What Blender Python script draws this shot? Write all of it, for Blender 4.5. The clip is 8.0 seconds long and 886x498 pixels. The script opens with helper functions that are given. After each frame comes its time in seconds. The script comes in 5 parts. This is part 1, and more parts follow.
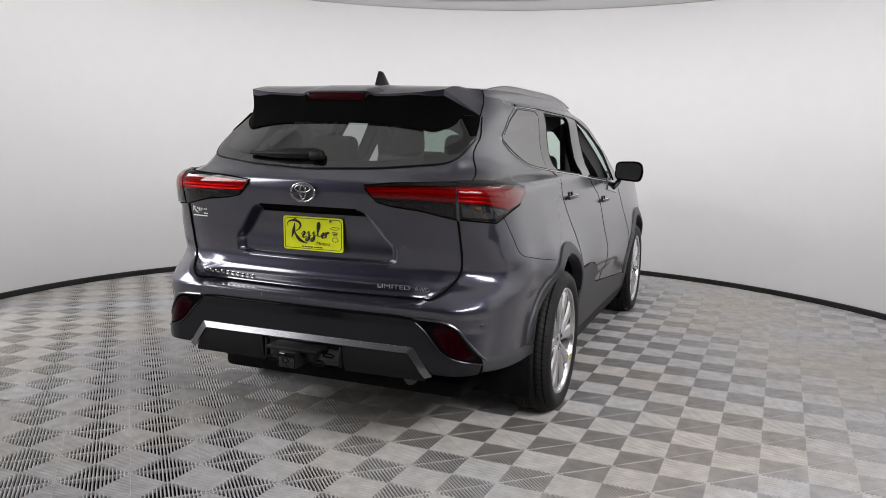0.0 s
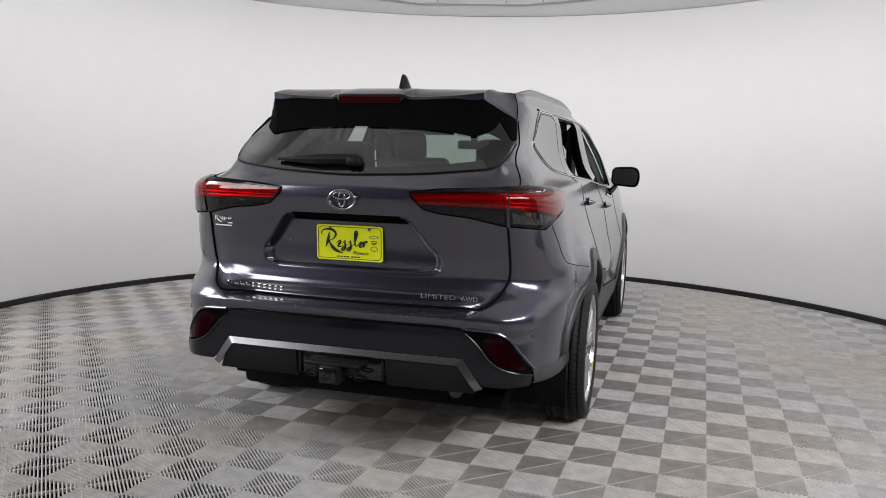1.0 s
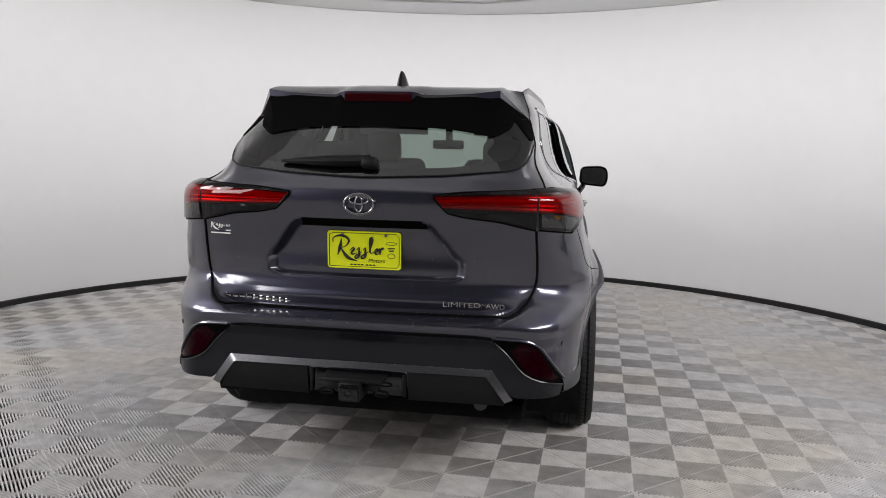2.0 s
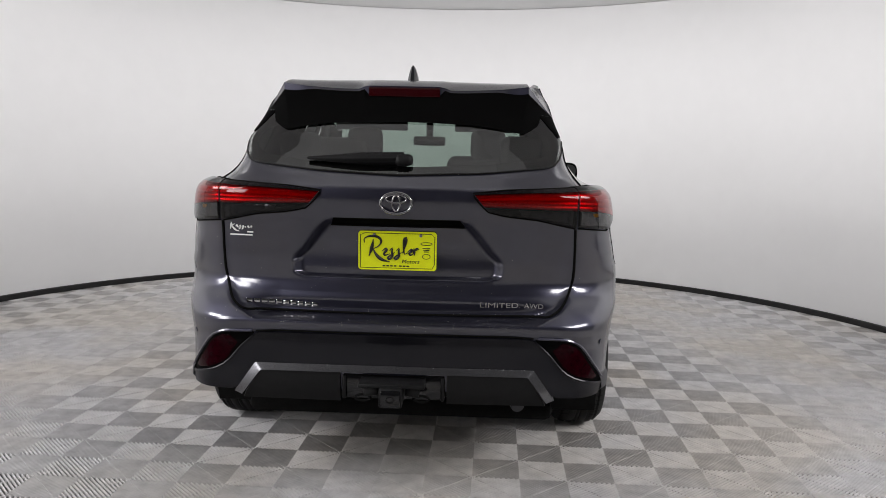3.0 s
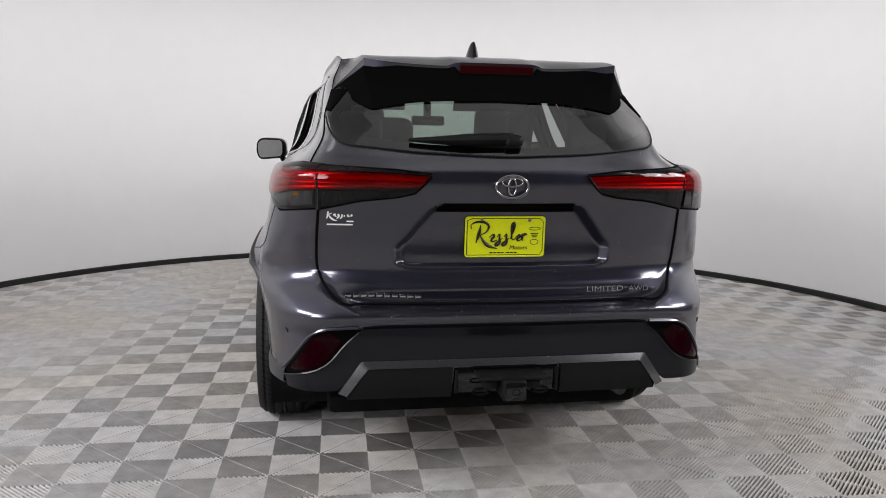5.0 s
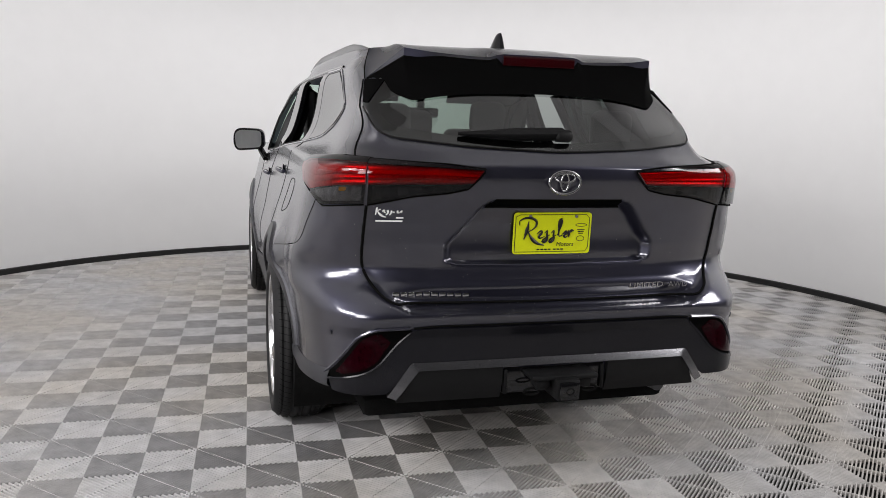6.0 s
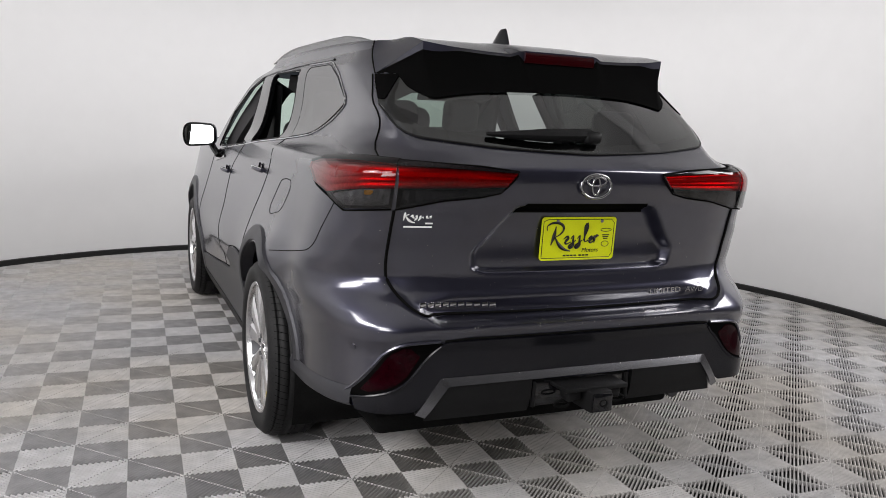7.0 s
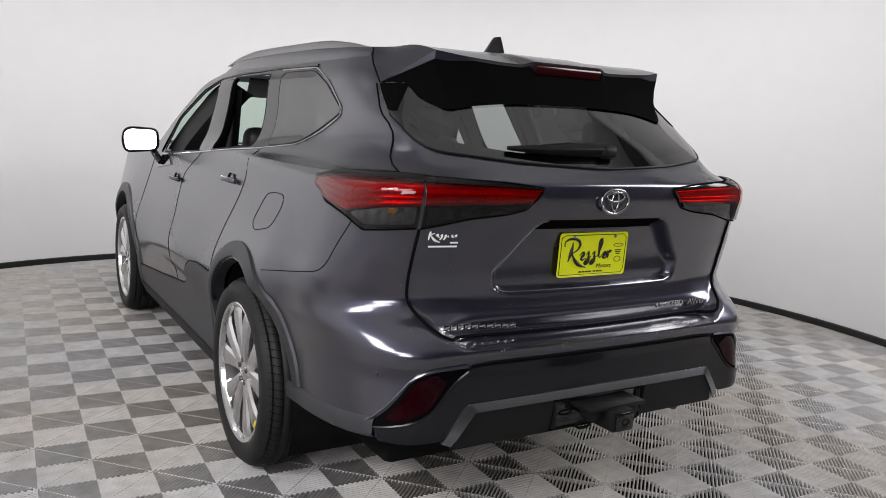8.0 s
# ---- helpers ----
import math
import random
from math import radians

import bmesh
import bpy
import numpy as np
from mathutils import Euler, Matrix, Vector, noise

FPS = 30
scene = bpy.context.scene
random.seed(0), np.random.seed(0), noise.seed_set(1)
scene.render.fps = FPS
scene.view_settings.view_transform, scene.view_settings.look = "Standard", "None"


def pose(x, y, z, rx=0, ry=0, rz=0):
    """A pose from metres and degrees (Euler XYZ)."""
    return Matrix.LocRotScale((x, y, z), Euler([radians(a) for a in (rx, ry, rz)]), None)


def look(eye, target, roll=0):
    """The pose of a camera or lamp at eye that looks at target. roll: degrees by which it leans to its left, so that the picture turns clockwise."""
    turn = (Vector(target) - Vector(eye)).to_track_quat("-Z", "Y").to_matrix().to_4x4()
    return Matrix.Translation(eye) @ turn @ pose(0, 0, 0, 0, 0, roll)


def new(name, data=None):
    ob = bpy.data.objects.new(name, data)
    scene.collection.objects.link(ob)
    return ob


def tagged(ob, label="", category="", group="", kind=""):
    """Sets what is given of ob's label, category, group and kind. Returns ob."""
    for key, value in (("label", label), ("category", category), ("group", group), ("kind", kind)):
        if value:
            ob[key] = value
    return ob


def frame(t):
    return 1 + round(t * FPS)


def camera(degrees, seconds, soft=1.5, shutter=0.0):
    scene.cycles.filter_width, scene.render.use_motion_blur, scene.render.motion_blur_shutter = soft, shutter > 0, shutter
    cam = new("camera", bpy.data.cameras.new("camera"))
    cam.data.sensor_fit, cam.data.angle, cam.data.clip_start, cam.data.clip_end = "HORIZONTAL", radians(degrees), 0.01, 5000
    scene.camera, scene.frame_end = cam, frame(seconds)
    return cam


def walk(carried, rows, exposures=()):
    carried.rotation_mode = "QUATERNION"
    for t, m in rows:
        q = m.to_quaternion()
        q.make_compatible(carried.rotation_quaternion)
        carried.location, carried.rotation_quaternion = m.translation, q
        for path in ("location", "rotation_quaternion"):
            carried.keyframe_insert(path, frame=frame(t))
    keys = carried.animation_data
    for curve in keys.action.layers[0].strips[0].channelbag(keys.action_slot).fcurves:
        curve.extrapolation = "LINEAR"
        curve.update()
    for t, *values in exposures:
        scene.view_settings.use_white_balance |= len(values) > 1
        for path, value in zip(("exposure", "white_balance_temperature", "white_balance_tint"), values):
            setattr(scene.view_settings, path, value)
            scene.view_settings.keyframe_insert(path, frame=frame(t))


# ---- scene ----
cam = camera(58.9, 8.0, soft=0.75)
METRES, EYE, TILT, LEAN, TURN = 3.943, 1.389, 0.0, 0.0, 23.1
START_X, START_Y = 1.897, -3.948
ROWS = [
    (0.0, 0.0, 0.0, 0.0, 0.21, -7.63, -1.58),
    (0.5, -0.0646, 0.0108, -0.0012, -1.99, -7.25, -1.55),
    (1.0, -0.1183, 0.032, -0.0061, -4.7, -6.95, -1.41),
    (1.5, -0.1718, 0.0622, -0.0058, -7.94, -6.86, -1.22),
    (3.0, -0.359, 0.1462, -0.0072, -19.22, -7.08, -1.31),
    (3.5, -0.4166, 0.174, -0.0069, -21.96, -7.25, -1.02),
    (4.0, -0.474, 0.2018, -0.0049, -25.03, -7.84, -0.51),
    (4.5, -0.5218, 0.2434, -0.0088, -27.98, -8.17, -0.61),
    (6.0, -0.6604, 0.3701, -0.0103, -36.85, -8.9, -1.58),
    (6.5, -0.6824, 0.4222, -0.0104, -40.31, -9.03, -2.01),
    (7.0, -0.7173, 0.4737, -0.0107, -44.17, -8.97, -2.41),
    (7.5, -0.7475, 0.5168, -0.0045, -48.15, -8.78, -2.67),
    (8.0, -0.7623, 0.5723, -0.0033, -51.88, -8.73, -2.81),
]
walk(cam, [(t, pose(START_X, START_Y, EYE, TILT, LEAN, TURN) @ pose(METRES * x, METRES * y, METRES * z, 90 + pitch, roll, yaw)) for t, x, y, z, yaw, pitch, roll in ROWS])

# ---- world, light ----
RING_X, RING_Y, RING_R, WALL_H = -0.143, 1.041, 3.92, 2.92
world = bpy.data.worlds.new("world")
scene.world = world
world.use_nodes = True
world.node_tree.nodes["Background"].inputs["Color"].default_value = (0.8, 0.85, 1, 1)
world.node_tree.nodes["Background"].inputs["Strength"].default_value = 0.02
scene.view_settings.exposure = -0.02


LAMP_ANGLES = [-165 + 30 * k for k in range(12)]


def ceiling_light(name, deg, radius, drop, inward, down, size, watts):
    """An area light under the ceiling, aimed towards the middle (inward > 0) or at the wall (inward < 0)."""
    a = radians(deg)
    data = bpy.data.lights.new(name, "AREA")
    data.shape, data.size, data.size_y, data.energy, data.color = "RECTANGLE", size[0], size[1], watts, (1.0, 0.978, 0.985)
    out = Vector((math.sin(a), math.cos(a), 0))
    eye = Vector((RING_X, RING_Y, WALL_H - drop)) + out * radius
    new(name, data).matrix_world = look(eye, eye - out * inward - Vector((0, 0, down)))


for deg in LAMP_ANGLES[2:-2]:
    ceiling_light("wall_washer", deg, RING_R - 2.1, 0.30, -1.0, 0.35 if abs(deg) > 90 else 1.1, (0.9, 0.12), 15.6)
# lamp panels high at both sides of the rear room, aimed at the tail of the car
REAR_LAMPS = ((-4.0, -1.95), (-3.6, -3.5), (3.6, -3.5), (3.9, -1.95))
for x, y in REAR_LAMPS:
    data = bpy.data.lights.new("rear_lamp", "AREA")
    data.shape, data.size, data.size_y, data.energy, data.color = "RECTANGLE", 1.8, 1.0, (42 if y > -3 else 24) if x < 0 else (36 if y > -3 else 34), (1.0, 0.978, 0.985)
    data.spread = radians(112)
    new("rear_lamp", data).matrix_world = look((x, y, 2.85), (x * 0.66, y * (0.35 if y > -3 else 0.65), 0.0))
    # added fill lights without fixtures, out of view, that brighten the rear ceiling
    data = bpy.data.lights.new("ceiling_fill", "AREA")
    data.shape, data.size, data.energy, data.color = "DISK", 0.4, 38 if x < 0 else 34, (1.0, 0.978, 0.985)
    new("ceiling_fill", data).matrix_world = look((x * 0.93, y, 2.95), (x * 0.3, y + 0.2, 5.1))
# a broad soft panel at the west side, turned to the car's tail
SOFT_EYE, SOFT_AIM = (-4.15, -5.25, 2.2), (0.0, -2.2, 1.3)
data = bpy.data.lights.new("soft_panel", "AREA")
data.shape, data.size, data.size_y, data.energy, data.color = "RECTANGLE", 2.0, 1.6, 30, (1.0, 0.978, 0.985)
data.spread = radians(100)
new("soft_panel", data).matrix_world = look(SOFT_EYE, SOFT_AIM)


# ---- materials ----
def material(name, color, rough=0.5, metal=0.0, coat=0.0, vary=0.0, scale=8.0, bump=0.0, bump_scale=300.0, spec=0.5, emit=0.0, coat_rough=0.03, rough_vary=0.0):
    m = bpy.data.materials.new(name)
    m.use_nodes = True
    nt = m.node_tree
    b = nt.nodes["Principled BSDF"]
    b.inputs["Base Color"].default_value = (*color, 1)
    b.inputs["Roughness"].default_value = rough
    b.inputs["Metallic"].default_value = metal
    b.inputs["Coat Weight"].default_value = coat
    b.inputs["Coat Roughness"].default_value = coat_rough
    b.inputs["Specular IOR Level"].default_value = spec
    if emit:
        b.inputs["Emission Color"].default_value = (*color, 1)
        b.inputs["Emission Strength"].default_value = emit
    geo = nt.nodes.new("ShaderNodeTexCoord")
    if vary or rough_vary:
        n1, n2 = nt.nodes.new("ShaderNodeTexNoise"), nt.nodes.new("ShaderNodeTexNoise")
        n1.inputs["Scale"].default_value, n2.inputs["Scale"].default_value = scale, scale * 9
        n1.inputs["Detail"].default_value = 4
        mix = nt.nodes.new("ShaderNodeMath")
        mix.operation = "ADD"
        nt.links.new(geo.outputs["Object"], n1.inputs["Vector"])
        nt.links.new(geo.outputs["Object"], n2.inputs["Vector"])
        nt.links.new(n1.outputs["Fac"], mix.inputs[0])
        nt.links.new(n2.outputs["Fac"], mix.inputs[1])
        rng = nt.nodes.new("ShaderNodeMapRange")
        rng.inputs["From Min"].default_value, rng.inputs["From Max"].default_value = 0.7, 1.3
        nt.links.new(mix.outputs[0], rng.inputs["Value"])
        if vary:
            hsv = nt.nodes.new("ShaderNodeMixRGB")
            hsv.inputs[1].default_value = (*[c * (1 - vary) for c in color], 1)
            hsv.inputs[2].default_value = (*[min(1, c * (1 + vary)) for c in color], 1)
            nt.links.new(rng.outputs[0], hsv.inputs[0])
            nt.links.new(hsv.outputs[0], b.inputs["Base Color"])
        if rough_vary:
            r2 = nt.nodes.new("ShaderNodeMapRange")
            r2.inputs["To Min"].default_value, r2.inputs["To Max"].default_value = rough - rough_vary, rough + rough_vary
            nt.links.new(rng.outputs[0], r2.inputs["Value"])
            nt.links.new(r2.outputs[0], b.inputs["Roughness"])
    if bump:
        n3 = nt.nodes.new("ShaderNodeTexNoise")
        n3.inputs["Scale"].default_value = bump_scale
        bp = nt.nodes.new("ShaderNodeBump")
        bp.inputs["Strength"].default_value, bp.inputs["Distance"].default_value = bump, 0.002
        nt.links.new(geo.outputs["Object"], n3.inputs["Vector"])
        nt.links.new(n3.outputs["Fac"], bp.inputs["Height"])
        nt.links.new(bp.outputs[0], b.inputs["Normal"])
    return m


def tinted_glass(name, tint, gloss=0.075, rise=4.5):
    """A thin pane: tinted see-through with a mirror gloss that grows at slant views."""
    m = bpy.data.materials.new(name)
    m.use_nodes = True
    nt = m.node_tree
    nt.nodes.clear()
    out, mix = nt.nodes.new("ShaderNodeOutputMaterial"), nt.nodes.new("ShaderNodeMixShader")
    clear, glossy, fres = nt.nodes.new("ShaderNodeBsdfTransparent"), nt.nodes.new("ShaderNodeBsdfGlossy"), nt.nodes.new("ShaderNodeLayerWeight")
    clear.inputs["Color"].default_value = (*tint, 1)
    glossy.inputs["Roughness"].default_value = 0.02
    fres.inputs["Blend"].default_value = 0.5
    power, gain = nt.nodes.new("ShaderNodeMath"), nt.nodes.new("ShaderNodeMath")
    power.operation, gain.operation = "POWER", "MULTIPLY_ADD"
    power.inputs[1].default_value, gain.inputs[1].default_value, gain.inputs[2].default_value = rise, 0.92, gloss
    nt.links.new(fres.outputs["Facing"], power.inputs[0])
    nt.links.new(power.outputs[0], gain.inputs[0])
    nt.links.new(gain.outputs[0], mix.inputs[0])
    nt.links.new(clear.outputs[0], mix.inputs[1])
    nt.links.new(glossy.outputs[0], mix.inputs[2])
    nt.links.new(mix.outputs[0], out.inputs["Surface"])
    return m


PAINT = material("grey_metallic_paint", (0.046, 0.046, 0.074), 0.42, 0.94, 1.0, vary=0.05, scale=2.0, coat_rough=0.15)
PAINT.node_tree.nodes["Principled BSDF"].inputs["Coat IOR"].default_value = 2.1
CLAD = material("satin_grey_cladding", (0.0085, 0.0085, 0.0115), 0.24, 0.0, 0.0, vary=0.12, bump=0.05, bump_scale=700, spec=0.42)
RAIL_SILVER = material("satin_silver_rail", (0.36, 0.36, 0.37), 0.36, 0.8, 0.0, vary=0.05)
SILVER = material("satin_silver_trim", (0.24, 0.24, 0.255), 0.27, 0.95, 0.0, vary=0.06)
BLACK_PLASTIC = material("black_grained_plastic", (0.007, 0.007, 0.0075), 0.5, vary=0.2, bump=0.2, bump_scale=900, spec=0.3)
GLOSS_BLACK = material("gloss_black", (0.006, 0.006, 0.007), 0.08, coat=0.6)
# real black parts, and shade put into colour on spoiler underside and plate hollow
SHADE_BLACK = material("matt_black_plastic_and_shade", (0.003, 0.003, 0.003), 0.85, spec=0.04)
GAP = material("panel_gap_rubber", (0.003, 0.003, 0.003), 0.9, spec=0.1)
CHROME = material("chrome", (0.75, 0.75, 0.77), 0.08, 1.0, rough_vary=0.03)
BADGE_CHROME = material("badge_chrome", (0.50, 0.50, 0.52), 0.17, 1.0, rough_vary=0.03)
MIRROR = material("mirror_glass", (0.85, 0.87, 0.88), 0.01, 1.0)
DARK_RED = material("dark_red_reflector", (0.013, 0.0003, 0.002), 0.08, vary=0.5, scale=60, spec=0.12)
BRIGHT_RED = material("light_red_guide", (0.50, 0.05, 0.07), 0.3, vary=0.15, scale=20)
RED_MIRROR = material("metal_reflector_behind_red", (0.62, 0.50, 0.50), 0.34, 0.85, vary=0.25, scale=9)
LAMP_BOX = material("black_lamp_housing", (0.008, 0.008, 0.009), 0.35)
BRAKE_RED = material("dark_brake_lens", (0.030, 0.0006, 0.002), 0.12, coat=0.6)
SMOKE = material("smoked_clear_lens", (0.010, 0.008, 0.009), 0.12, coat=0.0, vary=0.5, scale=40, spec=0.3)
RUBBER = material("tyre_rubber", (0.017, 0.017, 0.0175), 0.55, spec=0.3, vary=0.3, scale=12, bump=0.2, bump_scale=200)
ALLOY = material("bright_alloy", (0.90, 0.90, 0.91), 0.20, 1.0, vary=0.04, rough_vary=0.05)
ALLOY_DARK = material("dark_alloy_barrel", (0.10, 0.10, 0.105), 0.4, 0.9)
ARCH_GREY = material("satin_grey_arch_plastic", (0.060, 0.060, 0.068), 0.42, 0.4, 0.0, vary=0.06)
CABIN = material("black_cabin_trim", (0.018, 0.018, 0.02), 0.7, vary=0.2, bump=0.2)
LEATHER = material("black_leather", (0.011, 0.011, 0.012), 0.5, vary=0.2, bump=0.15, bump_scale=400)
HEADLINER = material("grey_headliner", (0.15, 0.15, 0.148), 0.9, vary=0.06)
PALE_TRIM = material("pale_grey_trim", (0.13, 0.13, 0.13), 0.6)
UNDER = material("underbody", (0.008, 0.008, 0.008), 0.8, vary=0.4, scale=20, spec=0.1)
YELLOW = material("yellow_plate_paint", (0.84, 0.90, 0.004), 0.4, vary=0.04, scale=25, coat=0.3)
INK = material("black_ink", (0.01, 0.01, 0.01), 0.5)
WHITE_VINYL = material("white_vinyl", (0.9, 0.9, 0.9), 0.5)
FACETS = material("chrome_reflector", (0.70, 0.70, 0.72), 0.10, 1.0, vary=0.6, scale=45, bump=0.6, bump_scale=90)
AMBER = material("amber_bulb", (0.75, 0.34, 0.02), 0.2, coat=0.5)
SPECK = material("yellow_tag", (0.7, 0.6, 0.02), 0.5)
RED_GLASS = tinted_glass("red_lamp_glass", (0.68, 0.010, 0.034), 0.045, 2.9)
SMOKE_GLASS = tinted_glass("smoked_lamp_glass", (0.16, 0.16, 0.17), 0.045, 3.2)
CLEAR_GLASS = tinted_glass("clear_lamp_glass", (0.40, 0.40, 0.41), 0.045, 3.2)
REAR_GLASS = tinted_glass("privacy_glass", (0.38, 0.42, 0.40), 0.15, 4.0)
SIDE_GLASS = tinted_glass("quarter_privacy_glass", (0.06, 0.066, 0.064), 0.09, 2.8)
FRONT_GLASS = tinted_glass("windscreen_glass", (0.68, 0.83, 0.74))
WALL_PAINT = material("white_wall_paint", (0.80, 0.80, 0.80), 0.55, vary=0.012, scale=0.7, bump=0.02, bump_scale=60)
CEILING_PAINT = material("ceiling_paint", (0.80, 0.80, 0.80), 0.8, vary=0.02, scale=1.0)
DARK_PAINT = material("rear_room_paint", (0.12, 0.12, 0.122), 0.8, vary=0.15, scale=1.0)
PALE_PAINT = material("rear_room_pale_paint", (0.72, 0.72, 0.72), 0.7, vary=0.06, scale=1.0)
BASE_BLACK = material("black_baseboard", (0.012, 0.012, 0.012), 0.5, vary=0.2)


def tile_material():
    """Grey polypropylene: cool and warm worn patches over several tiles, fine dirt, and each tile a shade of its own."""
    m = material("grey_floor_tile", (0.45, 0.44, 0.435), 0.34)
    nt = m.node_tree
    b = nt.nodes["Principled BSDF"]
    geo, info = nt.nodes.new("ShaderNodeNewGeometry"), nt.nodes.new("ShaderNodeObjectInfo")
    patch, dirt = nt.nodes.new("ShaderNodeTexNoise"), nt.nodes.new("ShaderNodeTexNoise")
    patch.inputs["Scale"].default_value, patch.inputs["Detail"].default_value = 0.9, 3
    dirt.inputs["Scale"].default_value, dirt.inputs["Detail"].default_value = 14, 6
    for n in (patch, dirt):
        nt.links.new(geo.outputs["Position"], n.inputs["Vector"])
    ramp = nt.nodes.new("ShaderNodeMapRange")
    ramp.inputs["From Min"].default_value, ramp.inputs["From Max"].default_value = 0.42, 0.62
    nt.links.new(patch.outputs["Fac"], ramp.inputs["Value"])
    hue = nt.nodes.new("ShaderNodeMixRGB")
    hue.inputs[1].default_value, hue.inputs[2].default_value = (0.475, 0.469, 0.473, 1), (0.49, 0.464, 0.432, 1)
    nt.links.new(ramp.outputs[0], hue.inputs[0])
    tone = nt.nodes.new("ShaderNodeMapRange")
    tone.inputs["From Min"].default_value, tone.inputs["From Max"].default_value = 0.3, 0.7
    tone.inputs["To Min"].default_value, tone.inputs["To Max"].default_value = 0.80, 1.10
    nt.links.new(dirt.outputs["Fac"], tone.inputs["Value"])
    own = nt.nodes.new("ShaderNodeMapRange")
    own.inputs["To Min"].default_value, own.inputs["To Max"].default_value = 0.96, 1.05
    nt.links.new(info.outputs["Random"], own.inputs["Value"])
    both = nt.nodes.new("ShaderNodeMath")
    both.operation = "MULTIPLY"
    nt.links.new(tone.outputs[0], both.inputs[0])
    nt.links.new(own.outputs[0], both.inputs[1])
    shade = nt.nodes.new("ShaderNodeVectorMath")
    shade.operation = "SCALE"
    nt.links.new(hue.outputs[0], shade.inputs[0])
    nt.links.new(both.outputs[0], shade.inputs["Scale"])
    nt.links.new(shade.outputs[0], b.inputs["Base Color"])
    worn = nt.nodes.new("ShaderNodeMapRange")
    worn.inputs["To Min"].default_value, worn.inputs["To Max"].default_value = 0.32, 0.54
    nt.links.new(dirt.outputs["Fac"], worn.inputs["Value"])
    nt.links.new(worn.outputs[0], b.inputs["Roughness"])
    return m


TILE = tile_material()
DUST = material("dried_grey_dirt", (0.42, 0.41, 0.40), 0.8)
UNDERLAY = material("dark_subfloor", (0.006, 0.006, 0.006), 0.9, vary=0.3)


# ---- mesh helpers ----
def part(name, verts, faces, mat, parent=None, label="", sharp=40, flat=False):
    me = bpy.data.meshes.new(name)
    me.from_pydata([tuple(map(float, v)) for v in verts], [], [tuple(map(int, f)) for f in faces])
    me.materials.append(mat)
    if not flat:
        me.shade_smooth()
        me.set_sharp_from_angle(angle=radians(sharp))
    me.validate()
    ob = new(name, me)
    if parent:
        ob.parent = parent
    if label:
        tagged(ob, label=label)
    return ob


def from_bm(name, bm, mat, parent=None, label="", sharp=40):
    bmesh.ops.recalc_face_normals(bm, faces=bm.faces)
    me = bpy.data.meshes.new(name)
    bm.to_mesh(me)
    bm.free()
    me.materials.append(mat)
    me.shade_smooth()
    me.set_sharp_from_angle(angle=radians(sharp))
    ob = new(name, me)
    if parent:
        ob.parent = parent
    if label:
        tagged(ob, label=label)
    return ob


def box(name, center, size, mat, parent=None, label="", bevel=0.004, turn=(0, 0, 0), segments=2):
    bm = bmesh.new()
    bmesh.ops.create_cube(bm, size=1)
    bmesh.ops.scale(bm, vec=size, verts=bm.verts)
    if bevel:
        bmesh.ops.bevel(bm, geom=bm.edges[:], offset=bevel, segments=segments, affect="EDGES", profile=0.5)
    bmesh.ops.transform(bm, matrix=pose(*center, *turn), verts=bm.verts)
    return from_bm(name, bm, mat, parent, label)


def grid_faces(nu, nv, wrap=False):
    """Quads over nu x nv points stored row by row (v the fast index)."""
    out = []
    for i in range(nu - (0 if wrap else 1)):
        for j in range(nv - 1):
            a, b = i * nv + j, ((i + 1) % nu) * nv + j
            out.append((a, b, b + 1, a + 1))
    return out


def tube(name, path, radius, mat, parent=None, label="", sides=8, flat=1.0, closed=False):
    """A round bar along a list of points; flat squashes it along z."""
    pts = [Vector(p) for p in path]
    n = len(pts)
    verts = []
    for i, p in enumerate(pts):
        a, b = (pts[i - 1], pts[(i + 1) % n]) if closed else (pts[max(i - 1, 0)], pts[min(i + 1, n - 1)])
        d = (b - a).normalized()
        up = Vector((0, 0, 1)) if abs(d.z) < 0.9 else Vector((0, 1, 0))
        e1 = d.cross(up).normalized()
        e2 = e1.cross(d)
        r = radius(i / max(1, n - 1)) if callable(radius) else radius
        for k in range(sides):
            t = 2 * math.pi * k / sides
            verts.append(p + e1 * (r * math.cos(t)) + e2 * (r * flat * math.sin(t)))
    faces = []
    for i in range(n if closed else n - 1):
        for k in range(sides):
            q = (i + 1) % n
            faces.append((i * sides + k, i * sides + (k + 1) % sides, q * sides + (k + 1) % sides, q * sides + k))
    if not closed:
        faces += [tuple(range(sides))[::-1], tuple((n - 1) * sides + k for k in range(sides))]
    return part(name, verts, faces, mat, parent, label, 50)


def lathe(profile, steps, axis_x=True):
    """Verts and faces of a closed ring profile [(along, radius)] turned round the x axis."""
    m = len(profile)
    verts = [(a, r * math.cos(2 * math.pi * k / steps), r * math.sin(2 * math.pi * k / steps)) for k in range(steps) for a, r in profile]
    faces = []
    for k in range(steps):
        for i in range(m):
            q, j = (k + 1) % steps, (i + 1) % m
            faces.append((k * m + i, q * m + i, q * m + j, k * m + j))
    return verts, faces


def smooth(t):
    t = min(1.0, max(0.0, t))
    return t * t * (3 - 2 * t)


def bell(t):
    return math.exp(-t * t)


